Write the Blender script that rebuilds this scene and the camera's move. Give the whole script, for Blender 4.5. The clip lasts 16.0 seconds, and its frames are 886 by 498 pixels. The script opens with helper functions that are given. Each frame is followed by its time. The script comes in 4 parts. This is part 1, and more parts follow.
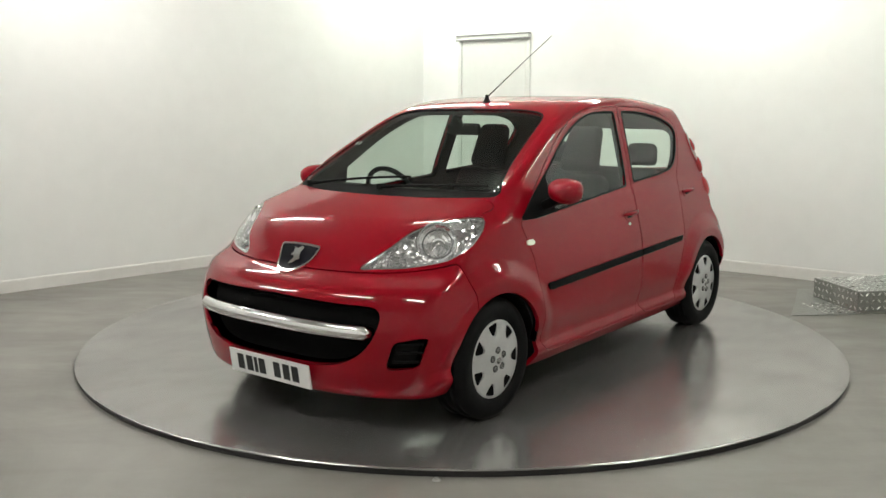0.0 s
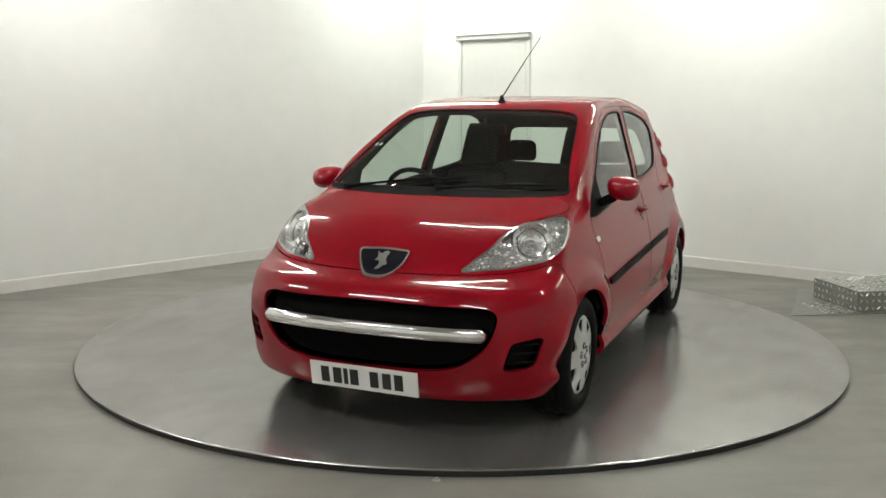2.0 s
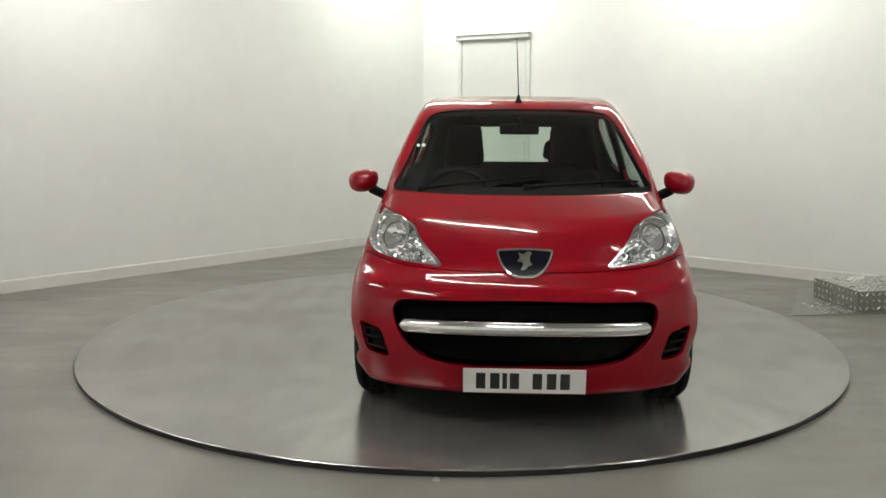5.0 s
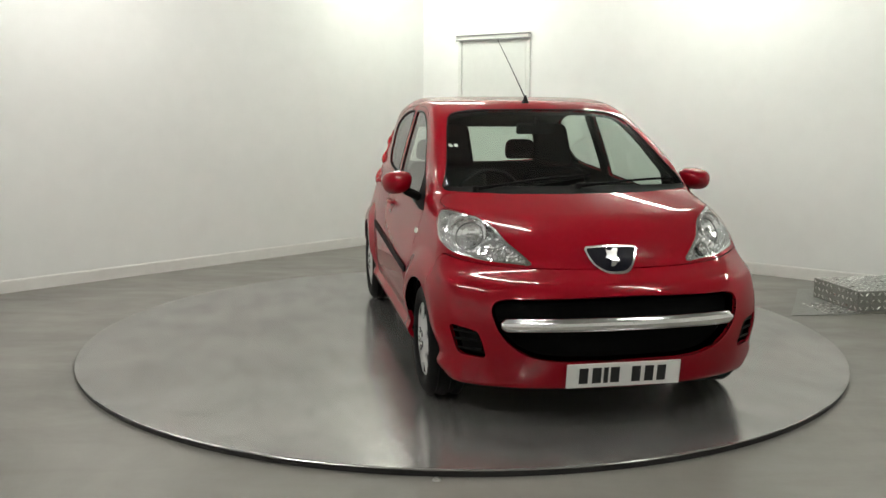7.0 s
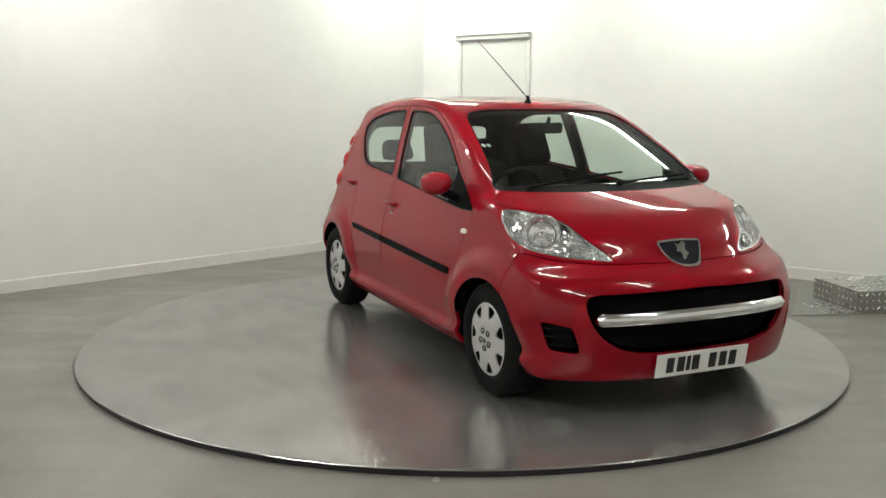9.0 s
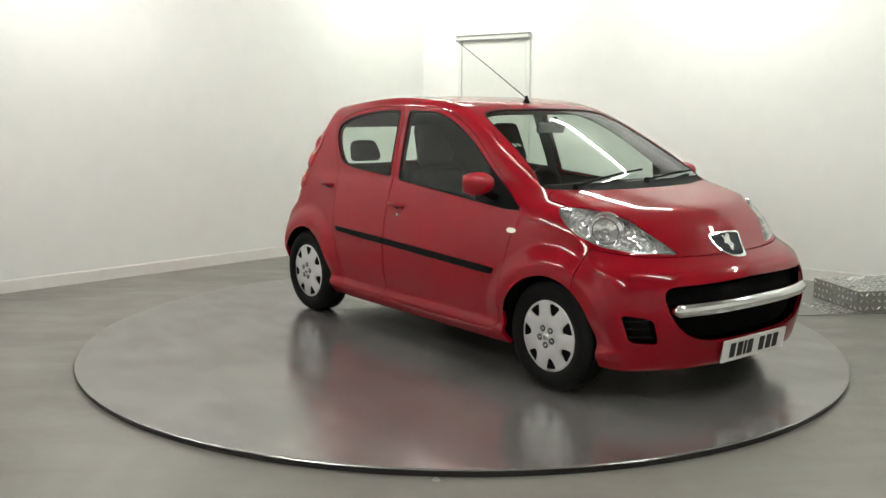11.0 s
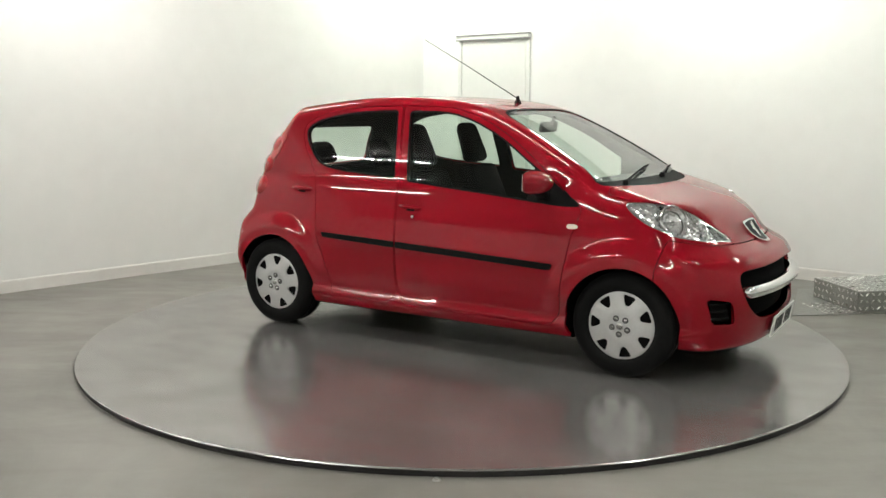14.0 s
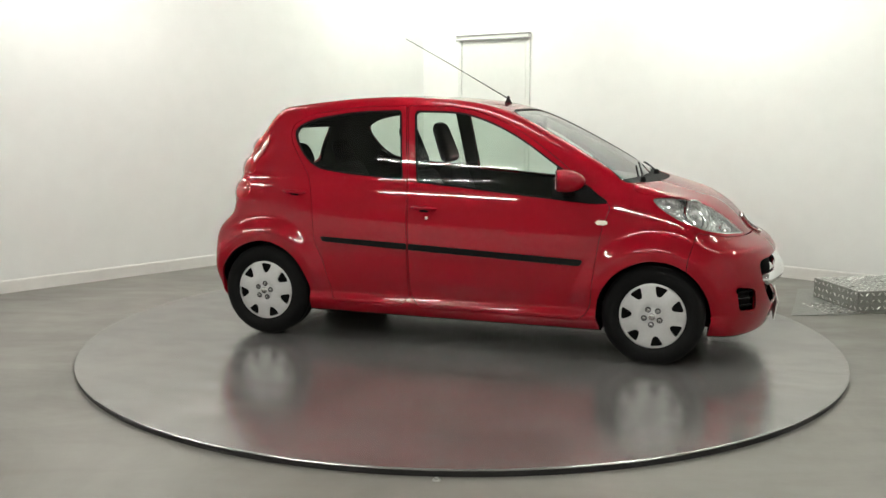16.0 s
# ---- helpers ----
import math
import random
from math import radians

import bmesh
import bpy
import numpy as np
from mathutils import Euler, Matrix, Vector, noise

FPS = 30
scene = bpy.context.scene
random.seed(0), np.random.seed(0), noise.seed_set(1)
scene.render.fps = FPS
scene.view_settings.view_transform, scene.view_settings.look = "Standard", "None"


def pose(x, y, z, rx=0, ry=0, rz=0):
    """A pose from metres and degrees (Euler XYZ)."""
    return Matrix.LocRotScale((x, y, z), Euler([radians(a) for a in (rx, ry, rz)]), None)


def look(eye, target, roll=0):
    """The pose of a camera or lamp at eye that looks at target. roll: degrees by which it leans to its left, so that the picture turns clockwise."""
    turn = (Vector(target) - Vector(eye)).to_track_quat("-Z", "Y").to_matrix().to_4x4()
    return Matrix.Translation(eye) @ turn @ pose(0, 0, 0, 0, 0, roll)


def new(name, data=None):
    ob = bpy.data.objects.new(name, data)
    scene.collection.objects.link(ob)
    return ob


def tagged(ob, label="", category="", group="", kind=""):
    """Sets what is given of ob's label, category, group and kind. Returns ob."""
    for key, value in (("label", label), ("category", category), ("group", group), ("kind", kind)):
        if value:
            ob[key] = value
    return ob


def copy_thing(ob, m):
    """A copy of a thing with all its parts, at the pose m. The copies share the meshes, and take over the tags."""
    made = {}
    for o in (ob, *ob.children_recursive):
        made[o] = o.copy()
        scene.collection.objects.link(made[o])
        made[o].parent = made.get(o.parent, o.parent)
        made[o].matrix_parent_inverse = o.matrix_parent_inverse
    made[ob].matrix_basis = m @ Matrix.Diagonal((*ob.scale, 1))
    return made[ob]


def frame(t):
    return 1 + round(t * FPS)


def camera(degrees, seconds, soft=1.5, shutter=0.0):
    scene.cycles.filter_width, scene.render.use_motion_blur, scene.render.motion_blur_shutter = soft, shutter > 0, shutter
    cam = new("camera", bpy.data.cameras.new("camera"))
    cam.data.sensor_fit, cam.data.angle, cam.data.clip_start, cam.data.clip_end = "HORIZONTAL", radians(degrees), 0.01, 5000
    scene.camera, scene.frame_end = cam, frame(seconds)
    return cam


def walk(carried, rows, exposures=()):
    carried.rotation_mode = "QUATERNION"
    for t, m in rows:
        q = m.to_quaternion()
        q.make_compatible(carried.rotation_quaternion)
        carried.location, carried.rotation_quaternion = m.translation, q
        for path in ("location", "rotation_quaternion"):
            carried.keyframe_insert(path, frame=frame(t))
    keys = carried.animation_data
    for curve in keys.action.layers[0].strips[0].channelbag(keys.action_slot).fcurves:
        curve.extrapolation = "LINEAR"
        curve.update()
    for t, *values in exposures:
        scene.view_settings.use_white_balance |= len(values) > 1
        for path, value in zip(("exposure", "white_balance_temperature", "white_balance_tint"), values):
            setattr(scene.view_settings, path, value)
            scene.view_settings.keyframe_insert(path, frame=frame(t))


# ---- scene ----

# The camera stands still; the turntable with the car turns before it.
cam = camera(51.1, 16.0, soft=1.5)
EYE = (0.0, -5.687, 1.397)
VIEW = look(EYE, (EYE[0] - 0.1823, EYE[1] + 9.883, EYE[2] - 1.5185), 0.13)
walk(cam, [(0.0, VIEW), (16.0, VIEW)], [(0.0, 0.13), (2.0, 0.02), (4.0, -0.07), (7.0, -0.08), (9.0, 0.02), (12.0, 0.13), (16.0, 0.20)])

# ---- light: rows of fluorescent battens under the ceiling ----
CEILING_Z = 2.90
FLOOR_Z = -0.031
TUBE_LIGHT = 114.0
world = bpy.data.worlds.new("world")
scene.world = world
world.use_nodes = True
world.node_tree.nodes["Background"].inputs[0].default_value = (0.5, 0.52, 0.5, 1)
world.node_tree.nodes["Background"].inputs[1].default_value = 0.05


# ---- materials ----
def material(name, colour, rough=0.5, metal=0.0, coat=0.0, vary=0.0, vary_scale=3.0, bump=0.0, bump_scale=60.0, grime=0.0, emit=None, specular=0.5, coat_rough=0.03):
    m = bpy.data.materials.new(name)
    m.use_nodes = True
    t = m.node_tree
    b = t.nodes["Principled BSDF"]
    b.inputs["Base Color"].default_value = (*colour, 1)
    b.inputs["Roughness"].default_value = rough
    b.inputs["Metallic"].default_value = metal
    b.inputs["Coat Weight"].default_value = coat
    b.inputs["Coat Roughness"].default_value = coat_rough
    b.inputs["Specular IOR Level"].default_value = specular
    where = t.nodes.new("ShaderNodeTexCoord").outputs["Object"]
    if vary:
        big, small = (t.nodes.new("ShaderNodeTexNoise") for _ in range(2))
        for n, s in ((big, vary_scale), (small, vary_scale * 9)):
            n.inputs["Scale"].default_value, n.inputs["Detail"].default_value = s, 3
            t.links.new(where, n.inputs["Vector"])
        add = t.nodes.new("ShaderNodeMath")
        add.operation = "ADD"
        t.links.new(big.outputs["Fac"], add.inputs[0])
        t.links.new(small.outputs["Fac"], add.inputs[1])
        span = t.nodes.new("ShaderNodeMapRange")
        span.inputs[1].default_value, span.inputs[2].default_value = 0.7, 1.3
        span.inputs[3].default_value, span.inputs[4].default_value = 1 - vary, 1 + vary
        t.links.new(add.outputs[0], span.inputs[0])
        mul = t.nodes.new("ShaderNodeVectorMath")
        mul.operation = "SCALE"
        mul.inputs[0].default_value = colour
        t.links.new(span.outputs[0], mul.inputs["Scale"])
        t.links.new(mul.outputs[0], b.inputs["Base Color"])
        rr = t.nodes.new("ShaderNodeMapRange")
        rr.inputs[1].default_value, rr.inputs[2].default_value = 0.3, 0.7
        rr.inputs[3].default_value, rr.inputs[4].default_value = max(0, rough - grime), rough + grime
        t.links.new(big.outputs["Fac"], rr.inputs[0])
        t.links.new(rr.outputs[0], b.inputs["Roughness"])
    if bump:
        n, k = t.nodes.new("ShaderNodeTexNoise"), t.nodes.new("ShaderNodeBump")
        n.inputs["Scale"].default_value, n.inputs["Detail"].default_value = bump_scale, 4
        k.inputs["Strength"].default_value, k.inputs["Distance"].default_value = bump, 0.01
        t.links.new(where, n.inputs["Vector"])
        t.links.new(n.outputs["Fac"], k.inputs["Height"])
        t.links.new(k.outputs[0], b.inputs["Normal"])
    if emit:
        b.inputs["Emission Color"].default_value, b.inputs["Emission Strength"].default_value = (*emit[0], 1), emit[1]
    return m


def worn_floor(name, dark, light, gloss, dull, metal, scale, scuffs=0.0):
    """A coated floor: cloudy wear at two scales, gloss rubbed away in smears, a few fine scuffs."""
    m = bpy.data.materials.new(name)
    m.use_nodes = True
    t = m.node_tree
    b = t.nodes["Principled BSDF"]
    b.inputs["Metallic"].default_value = metal
    where = t.nodes.new("ShaderNodeTexCoord").outputs["Object"]

    def noise(size, detail, stretch=(1, 1, 1), turn=0.0, twist=0.0):
        place, n = t.nodes.new("ShaderNodeMapping"), t.nodes.new("ShaderNodeTexNoise")
        place.inputs["Scale"].default_value, place.inputs["Rotation"].default_value = stretch, (0, 0, turn)
        n.inputs["Scale"].default_value, n.inputs["Detail"].default_value = size, detail
        n.inputs["Roughness"].default_value, n.inputs["Distortion"].default_value = 0.6, twist
        t.links.new(where, place.inputs["Vector"])
        t.links.new(place.outputs[0], n.inputs["Vector"])
        return n.outputs["Fac"]

    def span(value, a, c, lo, hi):
        n = t.nodes.new("ShaderNodeMapRange")
        for k, x in enumerate((a, c, lo, hi)):
            n.inputs[k + 1].default_value = x
        t.links.new(value, n.inputs[0])
        return n.outputs[0]

    def blend(value, one, two):
        n = t.nodes.new("ShaderNodeMix")
        n.data_type = "RGBA"
        t.links.new(value, n.inputs[0])
        for k, c in ((6, one), (7, two)):
            if isinstance(c, tuple):
                n.inputs[k].default_value = (*c, 1)
            else:
                t.links.new(c, n.inputs[k])
        return n.outputs[2]

    cloud = span(noise(scale, 5, twist=0.8), 0.32, 0.68, 0.0, 1.0)
    smear = noise(scale * 1.6, 6, (1, 2.6, 1), 0.6, 0.5)
    colour = blend(cloud, dark, light)
    rough = span(smear, 0.36, 0.66, gloss, dull)
    if scuffs:
        fine = noise(9, 3, (0.5, 9, 1), 2.5, 0.2)
        patch = span(noise(1.1, 2), 0.56, 0.64, 0.0, scuffs)
        both = t.nodes.new("ShaderNodeMath")
        both.operation = "MULTIPLY"
        t.links.new(span(fine, 0.54, 0.74, 0.0, 1.0), both.inputs[0])
        t.links.new(patch, both.inputs[1])
        colour = blend(both.outputs[0], colour, (0.55, 0.54, 0.52))
    t.links.new(colour, b.inputs["Base Color"])
    t.links.new(rough, b.inputs["Roughness"])
    k = t.nodes.new("ShaderNodeBump")
    k.inputs["Strength"].default_value, k.inputs["Distance"].default_value = 0.02, 0.01
    t.links.new(noise(40, 4), k.inputs["Height"])
    t.links.new(k.outputs[0], b.inputs["Normal"])
    return m


def glass(name, tint, ior=1.5, rough=0.0):
    """A thin pane: clear, tinted, with a mirror gloss on top."""
    m = bpy.data.materials.new(name)
    m.use_nodes = True
    t = m.node_tree
    t.nodes.remove(t.nodes["Principled BSDF"])
    clear, gloss, mix, facing, power, scale = (t.nodes.new("ShaderNode" + k) for k in ("BsdfTransparent", "BsdfGlossy", "MixShader", "LayerWeight", "Math", "MapRange"))
    clear.inputs[0].default_value = (*tint, 1)
    gloss.inputs["Roughness"].default_value = rough
    facing.inputs[0].default_value = 0.5
    power.operation, power.inputs[1].default_value = "POWER", 4.5
    base = ((ior - 1) / (ior + 1)) ** 2 * 1.1
    scale.inputs[3].default_value, scale.inputs[4].default_value = base, 1.0
    t.links.new(facing.outputs["Facing"], power.inputs[0])
    t.links.new(power.outputs[0], scale.inputs[0])
    t.links.new(scale.outputs[0], mix.inputs[0])
    t.links.new(clear.outputs[0], mix.inputs[1])
    t.links.new(gloss.outputs[0], mix.inputs[2])
    t.links.new(mix.outputs[0], t.nodes["Material Output"].inputs[0])
    return m


WALL_WHITE = material("white_wall_paint", (0.84, 0.845, 0.825), 0.6, vary=0.02, vary_scale=0.7, bump=0.05, bump_scale=90)
CEILING_GREY = material("dull_grey_ceiling_paint", (0.32, 0.32, 0.305), 0.8, vary=0.06, vary_scale=0.8)
SKIRTING_WHITE = material("white_gloss_trim", (0.78, 0.77, 0.74), 0.35, vary=0.03, vary_scale=2)
CONCRETE = worn_floor("grey_painted_concrete", (0.172, 0.164, 0.147), (0.250, 0.239, 0.216), 0.32, 0.48, 0.0, 0.9)
DISC_GREY = worn_floor("grey_turntable_steel", (0.265, 0.256, 0.250), (0.405, 0.392, 0.38), 0.17, 0.27, 0.66, 1.6, scuffs=0.06)
RIM_BLACK = material("black_rubber_edge", (0.012, 0.011, 0.011), 0.6, vary=0.2, vary_scale=8)
STEEL = material("bare_steel", (0.5, 0.5, 0.49), 0.35, 1.0, vary=0.1, vary_scale=20)
TREAD_PLATE = material("aluminium_tread_plate", (0.30, 0.30, 0.285), 0.42, 0.8, vary=0.2, vary_scale=6, grime=0.08)
# The lugs take a lighter metal than the plate below them.
TREAD_LUG = material("bright_tread_lugs", (0.72, 0.72, 0.70), 0.3, 0.8, vary=0.15, vary_scale=20, grime=0.08)
RAIL_GREY = material("grey_aluminium_rail", (0.33, 0.33, 0.32), 0.4, 0.6, vary=0.05)
DOOR_WHITE = material("white_door_paint", (0.74, 0.75, 0.72), 0.5, vary=0.02, vary_scale=2)
TUBE_COOL = material("lit_fluorescent_tube_cool", (0.9, 0.9, 0.9), 0.4, emit=((0.95, 1.0, 0.89), TUBE_LIGHT * 0.76))
TUBE_WARM = material("lit_fluorescent_tube_warm", (0.9, 0.9, 0.9), 0.4, emit=((1.0, 0.985, 0.93), TUBE_LIGHT))
BATTEN_WHITE = material("white_enamel_batten", (0.8, 0.8, 0.8), 0.4, vary=0.03)
RED = material("red_car_paint", (0.240, 0.0011, 0.0085), 0.45, coat=0.7, vary=0.02, vary_scale=30, specular=0.03)
RED_LAMP = material("red_lamp_lens", (0.35, 0.008, 0.012), 0.12, coat=1.0, vary=0.03, vary_scale=30)
BLACK_PLASTIC = material("black_textured_plastic", (0.006, 0.006, 0.006), 0.65, vary=0.15, vary_scale=20, bump=0.1, bump_scale=400, specular=0.07)
GLOSS_BLACK = material("gloss_black", (0.003, 0.003, 0.007), 0.4, vary=0.1, specular=0.1)
CAVITY = material("black_cavity", (0.004, 0.004, 0.004), 0.9, vary=0.2, specular=0.05)
RUBBER = material("black_tyre_rubber", (0.0055, 0.0055, 0.0055), 0.7, vary=0.2, vary_scale=12, bump=0.15, bump_scale=150, specular=0.12)
SILVER = material("silver_wheel_trim_paint", (0.56, 0.565, 0.56), 0.33, 0.35, coat=0.3, vary=0.05, vary_scale=10)
CHROME = material("bright_chrome", (0.80, 0.80, 0.80), 0.10, 1.0, vary=0.04, vary_scale=10, grime=0.03)
SATIN_CHROME = material("satin_chrome", (0.62, 0.62, 0.61), 0.22, 1.0, vary=0.06, vary_scale=8, grime=0.05)
REFLECTOR = material("lamp_reflector", (0.93, 0.94, 0.96), 0.05, 0.95, vary=0.05, vary_scale=25)
BOWL = material("lamp_bowl_chrome", (0.94, 0.95, 0.96), 0.06, 0.85, vary=0.03, vary_scale=25)
CLOTH = material("charcoal_seat_cloth", (0.008, 0.0075, 0.008), 0.95, vary=0.2, vary_scale=15, bump=0.2, bump_scale=300, specular=0.08)
TRIM_DARK = material("dark_cabin_trim", (0.008, 0.008, 0.0085), 0.75, vary=0.15, vary_scale=10, specular=0.12)
LINING = material("grey_cabin_lining", (0.022, 0.023, 0.021), 0.8, vary=0.1, vary_scale=10, specular=0.1)
PLATE_WHITE = material("white_reflective_plate", (0.78, 0.78, 0.76), 0.35, vary=0.02, vary_scale=20)
BOLT_GREY = material("dark_bolt_cover", (0.05, 0.05, 0.05), 0.4, vary=0.1)
INK = material("black_ink", (0.01, 0.01, 0.01), 0.5, vary=0.1)
AMBER = material("amber_white_lens", (0.8, 0.72, 0.62), 0.1, coat=1.0, vary=0.05)
CAR_GLASS = glass("tinted_car_glass", (0.80, 0.88, 0.83), 1.5)
LENS = glass("clear_lamp_lens", (0.95, 0.95, 0.95), 1.5)


# ---- mesh helpers ----
def link(name, mesh, parent=None, label=""):
    ob = new(name, mesh)
    if parent:
        ob.parent = parent
    return tagged(ob, label)


def part(name, bm, mat, parent=None, label="", smooth=None):
    """Link a bmesh as one mesh object; smooth: the angle in degrees below which edges are soft."""
    bmesh.ops.recalc_face_normals(bm, faces=bm.faces)
    if smooth:
        for f in bm.faces:
            f.smooth = True
        for e in bm.edges:
            e.smooth = len(e.link_faces) == 2 and e.calc_face_angle(0) < radians(smooth)
    me = bpy.data.meshes.new(name)
    bm.to_mesh(me)
    bm.free()
    me.materials.append(mat)
    return link(name, me, parent, label)


def thing(name, label, category, group="", m=None):
    ob = tagged(new(name), label, category, group)
    ob.empty_display_size = 0.1
    if m:
        ob.matrix_basis = m
    return ob


def block(size, at=(0, 0, 0), bevel=0.0, turn=None, segments=2, bm=None, taper=1.0):
    """A box with rounded edges, added to bm; taper: size of its top against its bottom."""
    bm = bm or bmesh.new()
    made = bmesh.ops.create_cube(bm, size=1)["verts"]
    for v in made:
        k = taper if v.co.z > 0 else 1
        v.co = Vector((v.co.x * size[0] * k, v.co.y * size[1] * k, v.co.z * size[2]))
    if bevel:
        edges = list({e for v in made for e in v.link_edges})
        made = list({v for f in bmesh.ops.bevel(bm, geom=edges, offset=bevel, segments=segments, profile=0.5, affect="EDGES")["faces"] for v in f.verts} | {v for v in made if v.is_valid})
    m = Matrix.Translation(at) @ (turn.to_4x4() if turn else Matrix())
    bmesh.ops.transform(bm, matrix=m, verts=made)
    return bm


def lathe(profile, steps=48, axis="Y", at=(0, 0, 0), bm=None, closed=False):
    """Turn a profile of (radius, along) round an axis."""
    bm = bm or bmesh.new()
    rings = []
    for i in range(steps):
        a = 2 * math.pi * i / steps
        ring = []
        for r, d in profile:
            p = {"Y": (r * math.cos(a), d, r * math.sin(a)), "X": (d, r * math.cos(a), r * math.sin(a)), "Z": (r * math.cos(a), r * math.sin(a), d)}[axis]
            ring.append(bm.verts.new(Vector(at) + Vector(p)))
        rings.append(ring)
    n = len(profile)
    for i in range(steps):
        a, b = rings[i], rings[(i + 1) % steps]
        for j in range(n if closed else n - 1):
            k = (j + 1) % n
            bm.faces.new((a[j], a[k], b[k], b[j]))
    bmesh.ops.remove_doubles(bm, verts=bm.verts, dist=1e-5)
    return bm


def tube(points, radii, sides=10, bm=None):
    """A round bar along points, with its radius at each."""
    bm = bm or bmesh.new()
    pts = [Vector(p) for p in points]
    rings = []
    for i, p in enumerate(pts):
        d = (pts[min(i + 1, len(pts) - 1)] - pts[max(i - 1, 0)]).normalized()
        u = d.orthogonal().normalized() if i == 0 else (rings_u - d * rings_u.dot(d)).normalized()
        rings_u = u
        w = d.cross(u)
        rings.append([bm.verts.new(p + radii[i] * (u * math.cos(2 * math.pi * k / sides) + w * math.sin(2 * math.pi * k / sides))) for k in range(sides)])
    for a, b in zip(rings, rings[1:]):
        for k in range(sides):
            bm.faces.new((a[k], a[(k + 1) % sides], b[(k + 1) % sides], b[k]))
    bm.faces.new(rings[0][::-1])
    bm.faces.new(rings[-1])
    return bm


# ---- the room ----
CORNER = Vector((-0.40, 4.44))
LEFT_DIR = Vector((-0.696, -0.718)).normalized()
RIGHT_DIR = Vector((0.805, -0.593)).normalized()
B_END, D_END = CORNER + LEFT_DIR * 9.6, CORNER + RIGHT_DIR * 9.0
C_END = Vector((0.4, -8.3))


def wall(name, a, b, label, height=CEILING_Z, thick=0.12):
    """A wall from a to b, its inner face on that line, the room to its right-hand side."""
    d = (b - a).normalized()
    n = Vector((-d.y, d.x))
    bm = bmesh.new()
    base = [a - d * thick, b + d * thick, b + d * thick + n * thick, a - d * thick + n * thick]
    lo = [bm.verts.new((p.x, p.y, FLOOR_Z)) for p in base]
    hi = [bm.verts.new((p.x, p.y, height)) for p in base]
    bm.faces.new(lo)
    bm.faces.new(hi)
    for i in range(4):
        bm.faces.new((lo[i], lo[(i + 1) % 4], hi[(i + 1) % 4], hi[i]))
    return tagged(part(name, bm, WALL_WHITE), label, "wall", kind="structure")


def skirting(name, a, b, label):
    d = (b - a).normalized()
    n = Vector((d.y, -d.x))
    bm = bmesh.new()
    section = [(0.001, 0.0), (0.010, 0.0), (0.010, 0.088), (0.007, 0.097), (0.001, 0.10)]
    ends = []
    for p in (a + d * 0.02, b - d * 0.02):
        ends.append([bm.verts.new((p.x + n.x * o, p.y + n.y * o, FLOOR_Z + 0.001 + h)) for o, h in section])
    for i in range(len(section)):
        j = (i + 1) % len(section)
        bm.faces.new((ends[0][i], ends[0][j], ends[1][j], ends[1][i]))
    bm.faces.new(ends[0])
    bm.faces.new(ends[1])
    return tagged(part(name, bm, SKIRTING_WHITE), label, "baseboard", kind="structure")


def build_room():
    corners = (("wall_west", B_END, CORNER), ("wall_east", CORNER, D_END), ("wall_south_east", D_END, C_END), ("wall_south_west", C_END, B_END))
    for name, a, b in corners:
        wall(name, a, b, "plain white painted studio wall")
    skirting("baseboard_west", B_END, CORNER, "white painted skirting along the wall")
    # The eastern skirting stops at the door frame.
    skirting("baseboard_east", CORNER + RIGHT_DIR * DOOR_TO, D_END, "white painted skirting along the wall")
    bm = bmesh.new()
    bm.faces.new([bm.verts.new((p.x, p.y, FLOOR_Z)) for p in (B_END, CORNER, D_END, C_END)])
    for f in bmesh.ops.extrude_face_region(bm, geom=bm.faces[:])["geom"]:
        if isinstance(f, bmesh.types.BMVert):
            f.co.z -= 0.1
    tagged(part("floor", bm, CONCRETE), "smooth grey painted concrete floor, slightly stained", "floor", kind="structure")
    bm = bmesh.new()
    bm.faces.new([bm.verts.new((p.x, p.y, CEILING_Z)) for p in (B_END - LEFT_DIR * -0.1, CORNER + Vector((0, 0.15)), D_END + Vector((0.15, 0)), C_END + Vector((0, -0.15)))])
    for f in bmesh.ops.extrude_face_region(bm, geom=bm.faces[:])["geom"]:
        if isinstance(f, bmesh.types.BMVert):
            f.co.z += 0.1
    tagged(part("ceiling", bm, CEILING_GREY), "plain dull grey painted ceiling", "ceiling", kind="structure")


DOOR_FROM, DOOR_TO, DOOR_TOP = 0.475, 1.353, 2.075


def on_east(s, z, out=0.0):
    """A place on the eastern wall, s metres from the corner, out into the room."""
    p = CORNER + RIGHT_DIR * s + Vector((RIGHT_DIR.y, -RIGHT_DIR.x)) * out
    return Vector((p.x, p.y, z))


